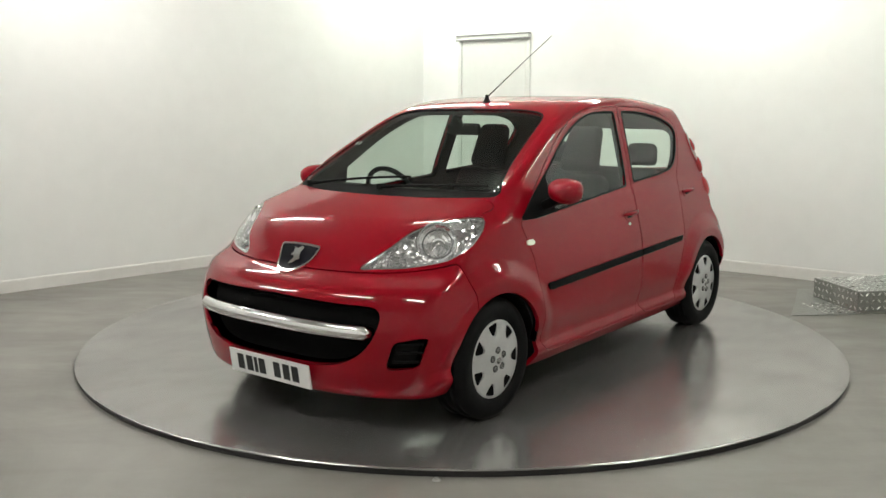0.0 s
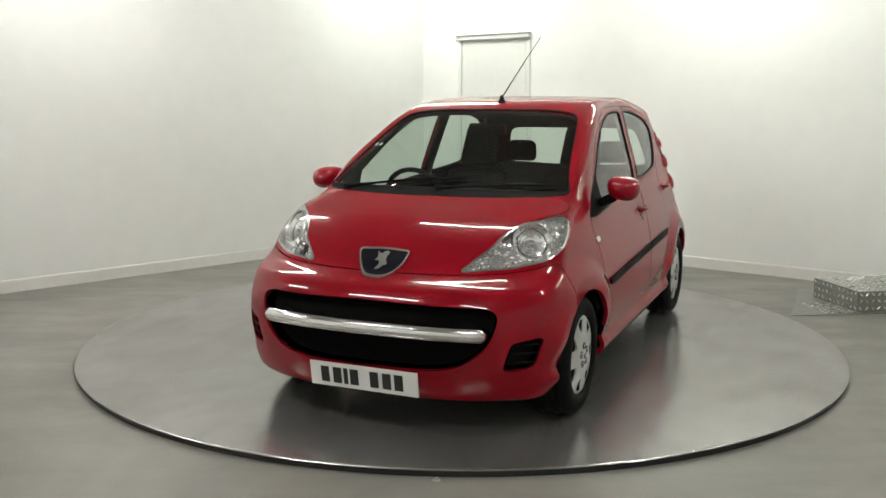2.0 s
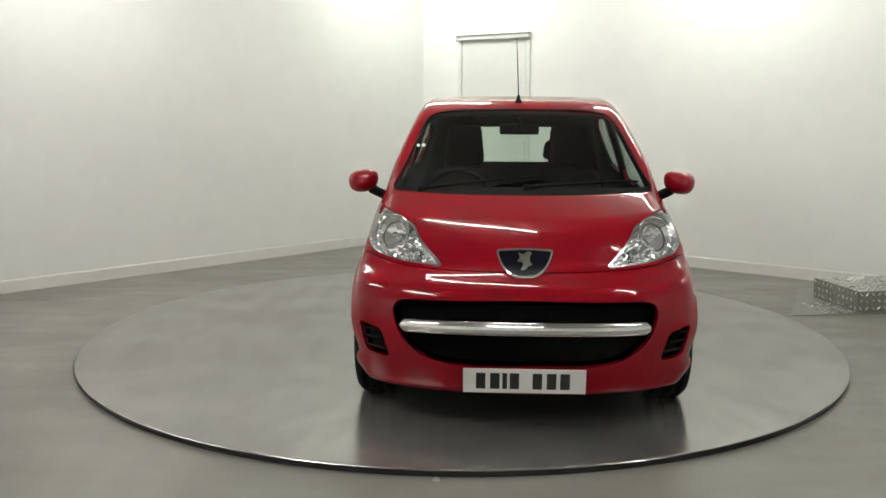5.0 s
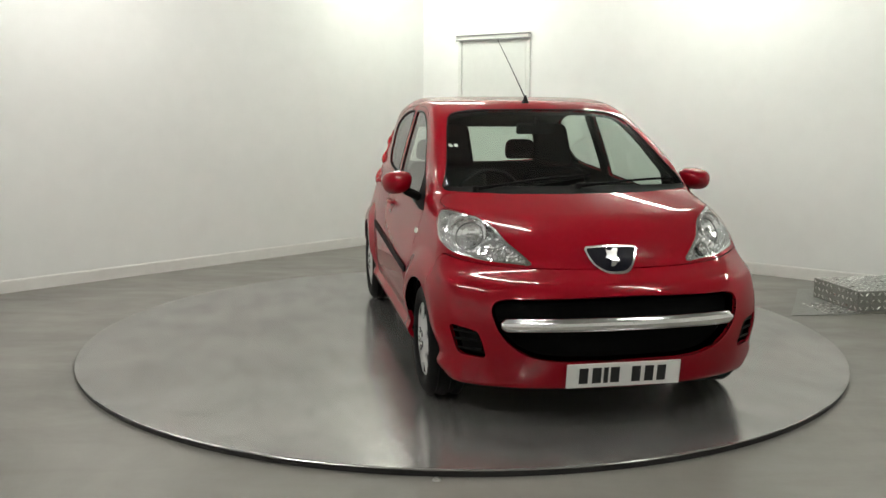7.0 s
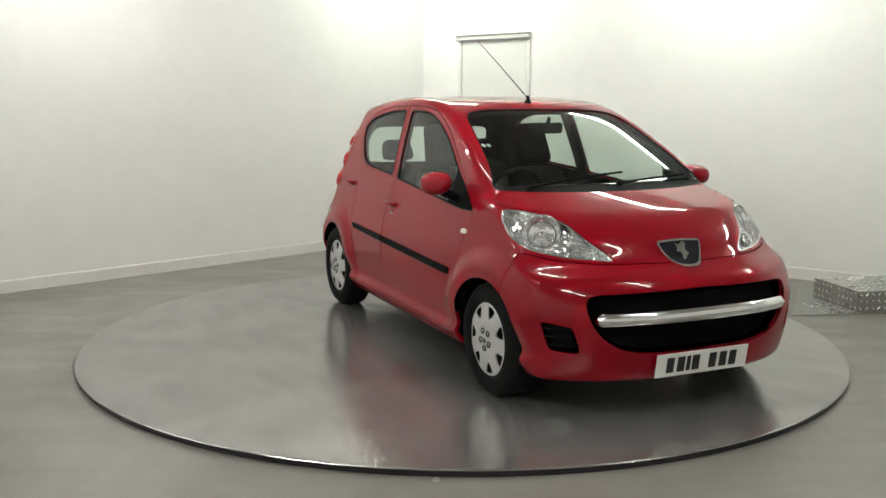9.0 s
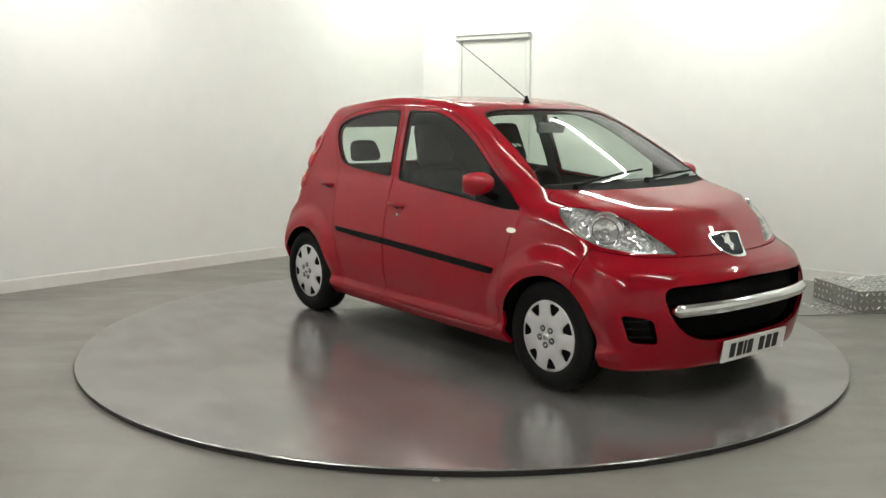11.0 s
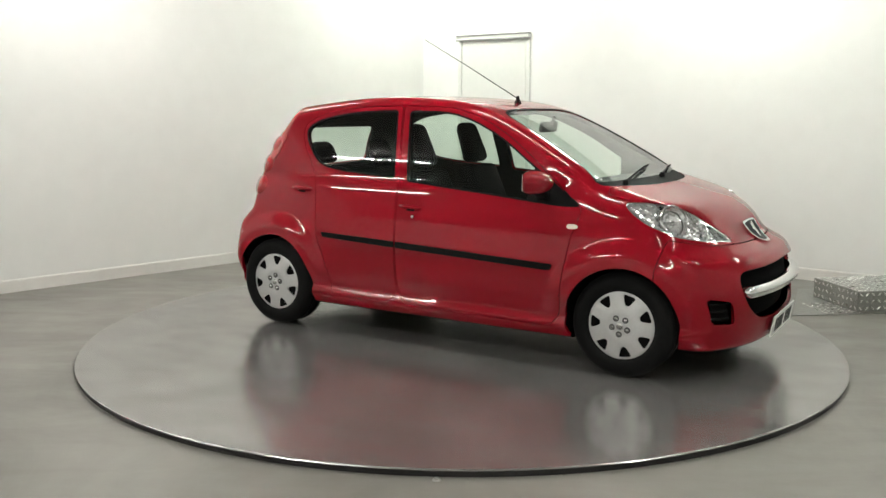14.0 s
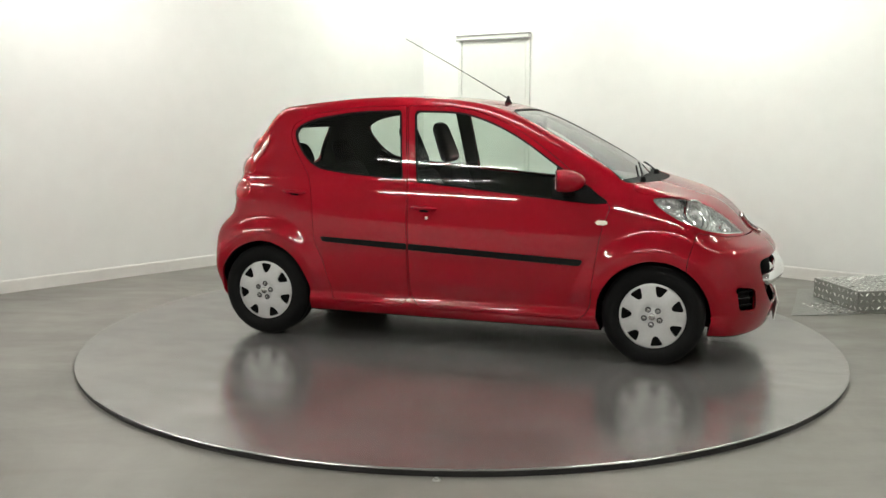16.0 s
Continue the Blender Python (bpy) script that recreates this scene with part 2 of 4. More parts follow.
def build_door():
    turn = Matrix.Rotation(math.atan2(RIGHT_DIR.y, RIGHT_DIR.x), 3, "Z")
    mid, wide, tall = (DOOR_FROM + DOOR_TO) / 2, DOOR_TO - DOOR_FROM, DOOR_TOP - FLOOR_Z
    door = thing("door_1", "white flush door, shut, in the white wall", "door")
    door["kind"] = "structure"
    part("leaf", block((wide - 0.10, 0.012, tall - 0.03), on_east(mid, FLOOR_Z + 0.004 + (tall - 0.03) / 2, 0.008), 0.003, turn), DOOR_WHITE, door)
    for s in (DOOR_FROM + 0.022, DOOR_TO - 0.022):
        part("jamb", block((0.045, 0.018, tall), on_east(s, FLOOR_Z + tall / 2, 0.0115), 0.006, turn), DOOR_WHITE, door)
    head = part("header", block((wide, 0.05, 0.030), on_east(mid, DOOR_TOP + 0.016, 0.027), 0.004, turn), DOOR_WHITE, door)
    for z in (DOOR_TOP + 0.038, DOOR_TOP - 0.006):
        part("rail", block((wide, 0.06, 0.013), on_east(mid, z, 0.032), 0.003, turn), RAIL_GREY, head, "grey metal strip")


def batten(m, tube_material):
    lamp = thing("fluorescent_light", "lit white fluorescent batten under the ceiling", "ceiling light", "battens under the ceiling", m)
    part("batten", block((1.5, 0.07, 0.05), (0, 0, 0), 0.006), BATTEN_WHITE, lamp)
    bm = lathe([(0.0, -0.72), (0.019, -0.72), (0.019, 0.72), (0.0, 0.72)], 12, "X", (0, 0, -0.058))
    part("tube", bm, tube_material, lamp, smooth=50)
    for x in (-0.735, 0.735):
        part("lampholder", block((0.028, 0.04, 0.06), (x, 0, -0.052), 0.005), BATTEN_WHITE, lamp)
    return lamp


def build_lights():
    turn = math.degrees(math.atan2(RIGHT_DIR.y, RIGHT_DIR.x))
    across = Vector((-RIGHT_DIR.y, RIGHT_DIR.x))
    for row, (off, starts) in enumerate(((2.38, (-2.9, -0.25, 2.55)), (-0.70, (-3.2, -0.35, 2.5)), (-3.80, (-3.45, -0.65, 2.15)))):
        first = None
        for s in starts:
            p = across * off + RIGHT_DIR * (s + 0.75)
            m = pose(p.x, p.y, CEILING_Z - 0.026, 0, 0, turn)
            first = copy_thing(first, m) if first else batten(m, TUBE_COOL if row == 0 else TUBE_WARM)


# ---- turntable ----
TABLE_R = 2.256


def build_turntable():
    table = thing("turntable", "round grey painted turntable with a black edge, set on the floor", "turntable")
    bm = lathe([(0.0, -0.004), (0.0, 0.0), (TABLE_R - 0.012, 0.0), (TABLE_R - 0.003, -0.001), (TABLE_R, -0.004), (TABLE_R - 0.02, -0.005)], 256, "Z")
    part("plate", bm, DISC_GREY, table)
    part("edge_band", lathe([(TABLE_R - 0.03, -0.0048), (TABLE_R - 0.006, -0.0048), (TABLE_R - 0.006, FLOOR_Z + 0.0005), (TABLE_R - 0.03, FLOOR_Z + 0.0005)], 256, "Z", closed=True), RIM_BLACK, table, "black rubber edge under the plate", smooth=40)
    return table


def build_floor_bolt():
    bolt = thing("floor_bolt", "small bright steel bolt on the floor at the turntable's edge", "bolt", m=pose(-0.085, -2.283, FLOOR_Z + 0.0005))
    part("head", lathe([(0.0, 0.012), (0.008, 0.012), (0.010, 0.009), (0.010, 0.0)], 6, "Z"), STEEL, bolt)
    part("washer", lathe([(0.0, 0.003), (0.017, 0.003), (0.018, 0.0)], 24, "Z"), STEEL, bolt)


# ---- the car: a smooth skin, cut into its panels ----
def spline(points):
    """Natural cubic spline through (x, y) points, straight outside."""
    xs, ys = (np.array(c, float) for c in zip(*points))
    n, h = len(xs), np.diff(np.array([p[0] for p in points], float))
    a, b = np.eye(n), np.zeros(n)
    for i in range(1, n - 1):
        a[i, i - 1:i + 2] = h[i - 1], 2 * (h[i - 1] + h[i]), h[i]
        b[i] = 6 * ((ys[i + 1] - ys[i]) / h[i] - (ys[i] - ys[i - 1]) / h[i - 1])
    m = np.linalg.solve(a, b)

    def value(x):
        x = np.asarray(x, float)
        i = np.clip(np.searchsorted(xs, x) - 1, 0, n - 2)
        t = np.clip(x, xs[0], xs[-1]) - xs[i]
        slope = (ys[i + 1] - ys[i]) / h[i] - h[i] * (2 * m[i] + m[i + 1]) / 6
        inner = ys[i] + t * (slope + t * (m[i] / 2 + t * (m[i + 1] - m[i]) / (6 * h[i])))
        first = (ys[1] - ys[0]) / h[0] - h[0] * m[1] / 6
        last = (ys[-1] - ys[-2]) / h[-1] + h[-1] * m[-2] / 6
        return inner + np.where(x < xs[0], (x - xs[0]) * first, 0) + np.where(x > xs[-1], (x - xs[-1]) * last, 0)
    return value


def smax(a, b, k):
    h = np.clip(0.5 + 0.5 * (a - b) / k, 0, 1)
    return b + (a - b) * h + k * h * (1 - h)


ROOF = spline([(-1.75, 1.283), (-1.4, 1.356), (-1.0, 1.414), (-0.5, 1.460), (-0.1, 1.453), (0.17, 1.42), (0.35, 1.367), (0.6, 1.254), (0.9, 1.092), (1.2, 0.899), (1.5, 0.68)])
HOOD = spline([(-1.0, 1.002), (0.3, 1.069), (0.8, 1.044), (1.0, 1.017), (1.2, 0.969), (1.4, 0.909), (1.55, 0.848), (1.65, 0.787), (1.78, 0.675), (1.95, 0.492)])
NOSE = spline([(0.0, 1.656), (0.17, 1.782), (0.24, 1.808), (0.34, 1.833), (0.46, 1.844), (0.55, 1.826), (0.61, 1.796), (0.645, 1.760), (0.675, 1.698), (0.70, 1.660), (0.76, 1.612), (0.95, 1.414), (1.4, 0.923)])
TAIL = spline([(0.0, -1.457), (0.2, -1.567), (0.35, -1.632), (0.5, -1.641), (0.62, -1.620), (0.68, -1.583), (0.73, -1.536), (0.79, -1.522), (0.95, -1.506), (1.1, -1.466), (1.3, -1.338), (1.45, -1.238)])
SIDE = spline([(0.1, 0.705), (0.2, 0.772), (0.235, 0.796), (0.262, 0.797), (0.288, 0.782), (0.315, 0.781), (0.38, 0.796), (0.45, 0.803), (0.55, 0.803), (0.64, 0.793), (0.70, 0.7805), (0.775, 0.7605), (0.87, 0.7335), (0.92, 0.7165), (0.967, 0.697), (1.03, 0.6805), (1.1, 0.661), (1.25, 0.6145), (1.4, 0.566), (1.55, 0.52)])
PLAN = spline([(-1.8, 0.876), (-1.55, 0.932), (-1.2, 0.964), (-0.8, 0.986), (-0.2, 0.998), (0.6, 1.006), (1.0, 0.998), (1.3, 0.969), (1.6, 0.937), (1.9, 0.88)])
WHEEL_X, WHEEL_R, HUB_Z = 1.17, 0.279, 0.277


def body_field(p):
    """Negative inside the car's outer skin; p is n x 3, x forward, y left, z up."""
    x, y, z = p[:, 0], np.abs(p[:, 1]), p[:, 2]
    y2 = y * y
    roof = ROOF(x + 0.085 * y2) - 0.019 * y2 - 0.06 * y2 * y2
    hood = HOOD(x + 0.134 * y2) - 0.046 * y2
    top = (z - smax(roof, hood, 0.02)) * 0.85
    flare = 0
    for cx in (WHEEL_X, -WHEEL_X):
        d = np.hypot(x - cx, z - HUB_Z)
        fall = np.clip((d - 0.35) / 0.115, 0, 1)
        flare = flare + (0.026 if cx > 0 else 0.032) * (1 - fall * fall * (3 - 2 * fall)) * np.clip((z - 0.20) / 0.22, 0, 1)
    side = y - SIDE(z) * PLAN(x) - flare
    front = (x - NOSE(z) + 0.21 * y2 + 0.449 * y2 * y2) * 0.9
    up = np.clip((z - 0.6) / 0.6, 0, 1)
    up = up * up * (3 - 2 * up)
    rear = (TAIL(z) + (0.193 + 0.298 * up) * y2 - 0.374 * up * y2 * y2 - x) * 0.95
    under = 0.165 - z
    high = np.clip((z - 0.93) / 0.2, 0, 1)
    f = smax(top, side, 0.110 - 0.060 * high * high * (3 - 2 * high))
    f = smax(f, front, 0.05)
    f = smax(f, rear, 0.07)
    return smax(f, under, 0.03)


def body_slope(p, h=1e-4):
    g = np.stack([body_field(p + np.eye(3)[i] * h) - body_field(p - np.eye(3)[i] * h) for i in range(3)], 1) / (2 * h)
    return g


def skin_y(x, z):
    """The half width of the car's skin at x, z."""
    lo, hi = 0.0, 1.2
    for _ in range(40):
        mid = (lo + hi) / 2
        lo, hi = (mid, hi) if body_field(np.array([[x, mid, z]]))[0] < 0 else (lo, mid)
    return lo


def skin_x(y, z):
    """The nose of the car's skin at y, z; numbers or arrays."""
    y, z = np.broadcast_arrays(np.asarray(y, float), np.asarray(z, float))
    lo, hi = np.full(y.size, 0.8), np.full(y.size, 2.2)
    for _ in range(40):
        mid = (lo + hi) / 2
        inside = body_field(np.stack([mid, y.ravel(), z.ravel()], 1)) < 0
        lo, hi = np.where(inside, mid, lo), np.where(inside, hi, mid)
    return lo.reshape(y.shape) if y.shape else float(lo[0])


def skin_z(x, y):
    lo, hi = 0.5, 1.8
    for _ in range(40):
        mid = (lo + hi) / 2
        lo, hi = (mid, hi) if body_field(np.array([[x, y, mid]]))[0] < 0 else (lo, mid)
    return lo


def settle(p, steps=6):
    """Move points on to the skin."""
    for _ in range(steps):
        g = body_slope(p)
        p = p - g * (body_field(p) / np.maximum((g * g).sum(1), 1e-6))[:, None]
    return p


def whole_skin(step=0.0165):
    """Points, normals and triangles of the closed skin: a grid on a box round the car, drawn in to it."""
    half, mid = np.array([1.9, 0.9, 0.72]), np.array([0.05, 0.0, 0.80])
    verts, tris, seen = [], [], {}
    n = [int(2 * h / step) for h in half]
    for axis in range(3):
        u, w = [a for a in range(3) if a != axis]
        for sign in (-1, 1):
            gu, gw = np.linspace(-1, 1, n[u] + 1), np.linspace(-1, 1, n[w] + 1)
            p = np.zeros((n[u] + 1, n[w] + 1, 3))
            p[..., axis] = sign
            p[..., u], p[..., w] = gu[:, None], gw[None, :]
            start = sum(len(v) for v in verts)
            verts.append(p.reshape(-1, 3))
            k = np.arange(p.shape[0] * p.shape[1]).reshape(p.shape[:2]) + start
            a, b, c, d = k[:-1, :-1].ravel(), k[1:, :-1].ravel(), k[1:, 1:].ravel(), k[:-1, 1:].ravel()
            flip = (sign > 0) != (axis == 1)
            t = np.concatenate([np.stack([a, b, c], 1), np.stack([a, c, d], 1)])
            tris.append(t if flip else t[:, ::-1])
    verts, tris = np.concatenate(verts), np.concatenate(tris)
    key = np.round(verts * 1e6).astype(np.int64)
    _, first, back = np.unique(key, axis=0, return_index=True, return_inverse=True)
    verts, tris = verts[first], back.ravel()[tris]
    outer = mid + verts * half
    inner = np.stack([outer[:, 0] * 0.62, outer[:, 1] * 0.15, np.full(len(outer), 0.60)], 1)
    lo, hi = np.zeros(len(outer)), np.full(len(outer), 1.15)
    for _ in range(34):
        m = (lo + hi) / 2
        inside = body_field(inner + (outer - inner) * m[:, None]) < 0
        lo, hi = np.where(inside, m, lo), np.where(inside, hi, m)
    v = inner + (outer - inner) * lo[:, None]
    return v, tris


def split(mesh, field):
    """Cut a mesh (points, triangles) along field = 0: the part below zero and the part above."""
    v, f = mesh
    if len(f) == 0:
        return (v, f), (v, f)
    s = field(v)
    s = np.where(np.abs(s) < 2e-5, 2e-5, s)
    neg = s[f] < 0
    count = neg.sum(1)
    low, high = [f[count == 3]], [f[count == 0]]
    extra, cut = [], {}

    def between(a, b):
        key = (a, b) if a < b else (b, a)
        if key not in cut:
            cut[key] = len(v) + len(extra)
            k = s[a] / (s[a] - s[b])
            extra.append(v[a] + (v[b] - v[a]) * k)
        return cut[key]
    add_low, add_high = [], []
    for tri in f[(count == 1) | (count == 2)].tolist():
        signs = [s[i] < 0 for i in tri]
        lone = signs.index(True) if sum(signs) == 1 else signs.index(False)
        a, b, c = tri[lone], tri[(lone + 1) % 3], tri[(lone + 2) % 3]
        ab, ac = between(a, b), between(a, c)
        one, two = (add_low, add_high) if signs[lone] else (add_high, add_low)
        one.append((a, ab, ac))
        two += [(ab, b, c), (ab, c, ac)]
    if extra:
        v = np.concatenate([v, settle(np.array(extra), 3)])
    out = []
    for base, add in ((low, add_low), (high, add_high)):
        t = np.concatenate(base + ([np.array(add)] if add else []))
        used, back = np.unique(t, return_inverse=True)
        out.append((v[used], back.reshape(-1, 3)) if len(t) else (v[:0], t))
    return out


def outline(points, radius=0.03, steps=5):
    """A closed outline with rounded corners; a point may carry its own radius."""
    n, out = len(points), []
    for i in range(n):
        a, b, c = (np.array(points[(i + k) % n][:2], float) for k in (-1, 0, 1))
        r = points[i][2] if len(points[i]) > 2 else radius
        la, lc = np.linalg.norm(a - b), np.linalg.norm(c - b)
        p, q = b + (a - b) * min(r / la, 0.48), b + (c - b) * min(r / lc, 0.48)
        for k in range(steps + 1):
            t = k / steps
            out.append((1 - t) ** 2 * p + 2 * t * (1 - t) * b + t * t * q)
    return np.array(out)


def distance(p, line):
    """Signed distance of flat points to a closed outline, below zero inside."""
    low, high = line.min(0) - 0.06, line.max(0) + 0.06
    near = ((p > low) & (p < high)).all(1)
    q, found = p[near], np.full(len(p), 0.06)
    best, inside = np.full(len(q), 9.0), np.zeros(len(q), bool)
    for a, b in zip(line, np.roll(line, -1, 0)):
        e = b - a
        t = np.clip(((q - a) @ e) / max(e @ e, 1e-12), 0, 1)
        d = q - a - t[:, None] * e
        best = np.minimum(best, (d * d).sum(1))
        cross = (a[1] > q[:, 1]) != (b[1] > q[:, 1])
        if abs(b[1] - a[1]) > 1e-12:
            inside ^= cross & (q[:, 0] < a[0] + (q[:, 1] - a[1]) * e[0] / e[1])
    found[near] = np.where(inside, -1, 1) * np.sqrt(best)
    return found


def side_field(line, sign, grow=0.0):
    def field(p):
        d = distance(p[:, [0, 2]], line) - grow
        return np.where(p[:, 1] * sign > 0.25, d, 1.0)
    return field


def front_field(line, grow=0.0, sign=1):
    def field(p):
        d = distance(p[:, [1, 2]], line) - grow
        return np.where(p[:, 0] * sign > 0.1, d, 1.0)
    return field


def top_field(line, grow=0.0):
    def field(p):
        d = distance(p[:, [0, 1]], line) - grow
        return np.where(p[:, 2] > 0.6, d, 1.0)
    return field


LAMP_U, LAMP_W = np.array([0.7071, -0.7071, 0.0]), np.array([-0.34, -0.34, 0.877])


def lamp_field(line, sign, grow=0.0):
    """In the plane that a headlamp faces, forward, outward and up."""
    def field(p):
        q = p * np.array([1, sign, 1])
        d = distance(np.stack([q @ LAMP_U, q @ LAMP_W], 1), line) - grow
        return np.where((p[:, 1] * sign > 0.15) & (p[:, 0] > 0.8), d, 1.0)
    return field


def take(mesh, make, gap=0.0):
    """Cut a panel out of a mesh: the panel and the rest, with a shut line of that width between."""
    inner = split(mesh, make(-gap / 2))[0]
    return inner, split(mesh, make(gap / 2))[1]


def panel(name, mesh, mat, parent, label="", lip=0.012, proud=0.0):
    """Link a piece of skin as a mesh, moved out by proud, its rim turned in by lip."""
    v, f = mesh
    n = body_slope(v)
    n /= np.linalg.norm(n, axis=1, keepdims=True)
    v = v + n * proud
    count = len(v)
    faces, corners = f.tolist(), n[f.ravel()]
    if lip:
        e = np.concatenate([f[:, [0, 1]], f[:, [1, 2]], f[:, [2, 0]]])
        key = np.sort(e, 1)
        _, first, times = np.unique(key, axis=0, return_index=True, return_counts=True)
        rim = e[first[times == 1]]
        a, b = rim[:, 0], rim[:, 1]
        d = v[b] - v[a]
        d /= np.maximum(np.linalg.norm(d, axis=1, keepdims=True), 1e-9)
        out = np.cross(d, n[a])
        ring = np.unique(rim)
        inner = np.zeros(count, int)
        inner[ring] = count + np.arange(len(ring))
        faces = faces + np.stack([b, a, inner[a], inner[b]], 1).tolist()
        corners = np.concatenate([corners, np.repeat(out, 4, axis=0)])
        v = np.concatenate([v, v[ring] - n[ring] * lip])
    me = bpy.data.meshes.new(name)
    me.from_pydata(v.tolist(), [], faces)
    me.polygons.foreach_set("use_smooth", [True] * len(me.polygons))
    me.normals_split_custom_set(corners.tolist())
    me.materials.append(mat)
    return link(name, me, parent, label)


# Outlines in the car's own metres.
FRONT_WINDOW = outline([(-0.258, 1.372, 0.03), (0.02, 1.368, 0.12), (0.20, 1.318, 0.1), (0.40, 1.222, 0.1), (0.585, 1.095, 0.08), (0.915, 0.879, 0.02), (0.80, 0.875, 0.05), (0.35, 0.915, 0.1), (-0.206, 0.962, 0.02)])
REAR_WINDOW = outline([(-0.347, 1.374, 0.02), (-0.62, 1.366, 0.1), (-0.91, 1.322, 0.1), (-1.022, 1.268, 0.05), (-1.025, 1.21, 0.06), (-0.955, 1.105, 0.08), (-0.86, 1.030, 0.06), (-0.70, 1.004, 0.1), (-0.297, 0.976, 0.02)])
FRONT_DOOR = outline([(0.925, 0.862, 0.03), (0.880, 0.73, 0.05), (0.850, 0.514, 0.1), (0.835, 0.30, 0.06), (0.78, 0.235, 0.05), (-0.16, 0.245, 0.03), (-0.215, 0.30, 0.05), (-0.225, 0.554, 0.1), (-0.255, 0.94, 0.1), (-0.305, 1.402, 0.02), (0.03, 1.396, 0.12), (0.22, 1.345, 0.1), (0.42, 1.248, 0.1), (0.61, 1.115, 0.08)])
REAR_DOOR = outline([(-0.315, 1.402, 0.02), (-0.62, 1.395, 0.1), (-0.92, 1.350, 0.1), (-1.05, 1.285, 0.05), (-1.053, 1.20, 0.06), (-0.985, 1.09, 0.08), (-0.90, 0.98, 0.08), (-0.86, 0.80, 0.08), (-0.83, 0.60, 0.06), (-0.775, 0.50, 0.05), (-0.745, 0.40, 0.05), (-0.715, 0.26, 0.03), (-0.69, 0.24, 0.03), (-0.27, 0.245, 0.03), (-0.225, 0.30, 0.05), (-0.235, 0.554, 0.1), (-0.265, 0.94, 0.1)])
STRIP_FRONT = outline([(0.79, 0.570, 0.012), (0.775, 0.536, 0.012), (-0.224, 0.576, 0.003), (-0.226, 0.612, 0.003)])
STRIP_REAR = outline([(-0.236, 0.6122, 0.003), (-0.234, 0.5762, 0.003), (-0.77, 0.600, 0.012), (-0.79, 0.630, 0.012)])
WINDSCREEN = outline([(0.0, 1.384), (0.36, 1.381, 0.1), (0.500, 1.357, 0.05), (0.540, 1.277, 0.08), (0.598, 1.100, 0.1), (0.655, 0.985, 0.03), (0.35, 0.975, 0.1), (-0.35, 0.975, 0.1), (-0.655, 0.985, 0.03), (-0.598, 1.100, 0.1), (-0.540, 1.277, 0.08), (-0.500, 1.357, 0.05), (-0.36, 1.381, 0.1)])
TAILGATE_GLASS = outline([(-0.46, 1.27), (0.46, 1.27), (0.53, 1.0), (0.0, 0.97, 0.2), (-0.53, 1.0)], 0.06)
BONNET_HALF = [(1.70, 0.0), (1.70, 0.30, 0.05), (1.625, 0.385, 0.02), (1.515, 0.462, 0.05), (1.410, 0.508, 0.05), (1.325, 0.588, 0.06), (1.185, 0.668, 0.06), (1.06, 0.678, 0.03), (1.03, 0.655, 0.03), (1.11, 0.42, 0.15), (1.165, 0.0)]
BONNET = outline(BONNET_HALF[1:-1] + [BONNET_HALF[-1][:2]] + [(p[0], -p[1], *p[2:]) for p in BONNET_HALF[-2:0:-1]] + [(1.70, 0.0)], 0.05)
BUMPER = outline([(1.335, 0.50), (1.345, 0.60), (1.385, 0.735), (1.52, 0.705, 0.1), (1.62, 0.692, 0.1), (2.3, 0.640), (2.3, -0.2), (1.2, -0.2)], 0.02)
GRILLE = outline([(0.0, 0.592), (0.545, 0.578, 0.06), (0.578, 0.535, 0.04), (0.545, 0.42, 0.08), (0.44, 0.330, 0.1), (0.30, 0.303, 0.1), (-0.30, 0.303, 0.1), (-0.44, 0.330, 0.1), (-0.545, 0.42, 0.08), (-0.578, 0.535, 0.04), (-0.545, 0.578, 0.06)])
FOG = [(0.625, 0.432, 0.02), (0.738, 0.455, 0.025), (0.700, 0.318, 0.03), (0.585, 0.308, 0.03)]
SHIELD = outline([(-0.122, 0.769, 0.012), (0.0, 0.776, 0.08), (0.122, 0.769, 0.012), (0.098, 0.705, 0.03), (0.055, 0.670, 0.03), (0.0, 0.666, 0.03), (-0.055, 0.670, 0.03), (-0.098, 0.705, 0.03)])
LAMP_POINTS = ((1.130, 0.690, 0.910), (1.200, 0.655, 0.912), (1.330, 0.575, 0.895), (1.409, 0.500, 0.866), (1.503, 0.462, 0.804), (1.640, 0.355, 0.704), (1.540, 0.560, 0.715), (1.420, 0.694, 0.742), (1.300, 0.735, 0.793), (1.195, 0.728, 0.862))
LAMP = outline([(np.array(p) @ LAMP_U, np.array(p) @ LAMP_W) for p in LAMP_POINTS], 0.05)


def arch_field(p):
    d = np.minimum(np.hypot(p[:, 0] - WHEEL_X, p[:, 2] - HUB_Z) - 0.305, np.hypot(p[:, 0] + WHEEL_X, p[:, 2] - HUB_Z) - 0.310)
    d = np.maximum(d, 0.0005 - np.abs(p[:, 1]) + 0.45)
    return d


def hub_disc(radius):
    """A flat fine disc of triangles, in x and z."""
    rings, verts, tris = 26, [(0.0, 0.0)], []
    for i in range(1, rings + 1):
        verts += [(radius * i / rings * math.cos(2 * math.pi * k / 112), radius * i / rings * math.sin(2 * math.pi * k / 112)) for k in range(112)]
    for k in range(112):
        tris.append((0, 1 + k, 1 + (k + 1) % 112))
        for i in range(rings - 1):
            a, b = 1 + i * 112 + k, 1 + i * 112 + (k + 1) % 112
            tris += [(a, a + 112, b + 112), (a, b + 112, b)]
    return np.array(verts), np.array(tris)


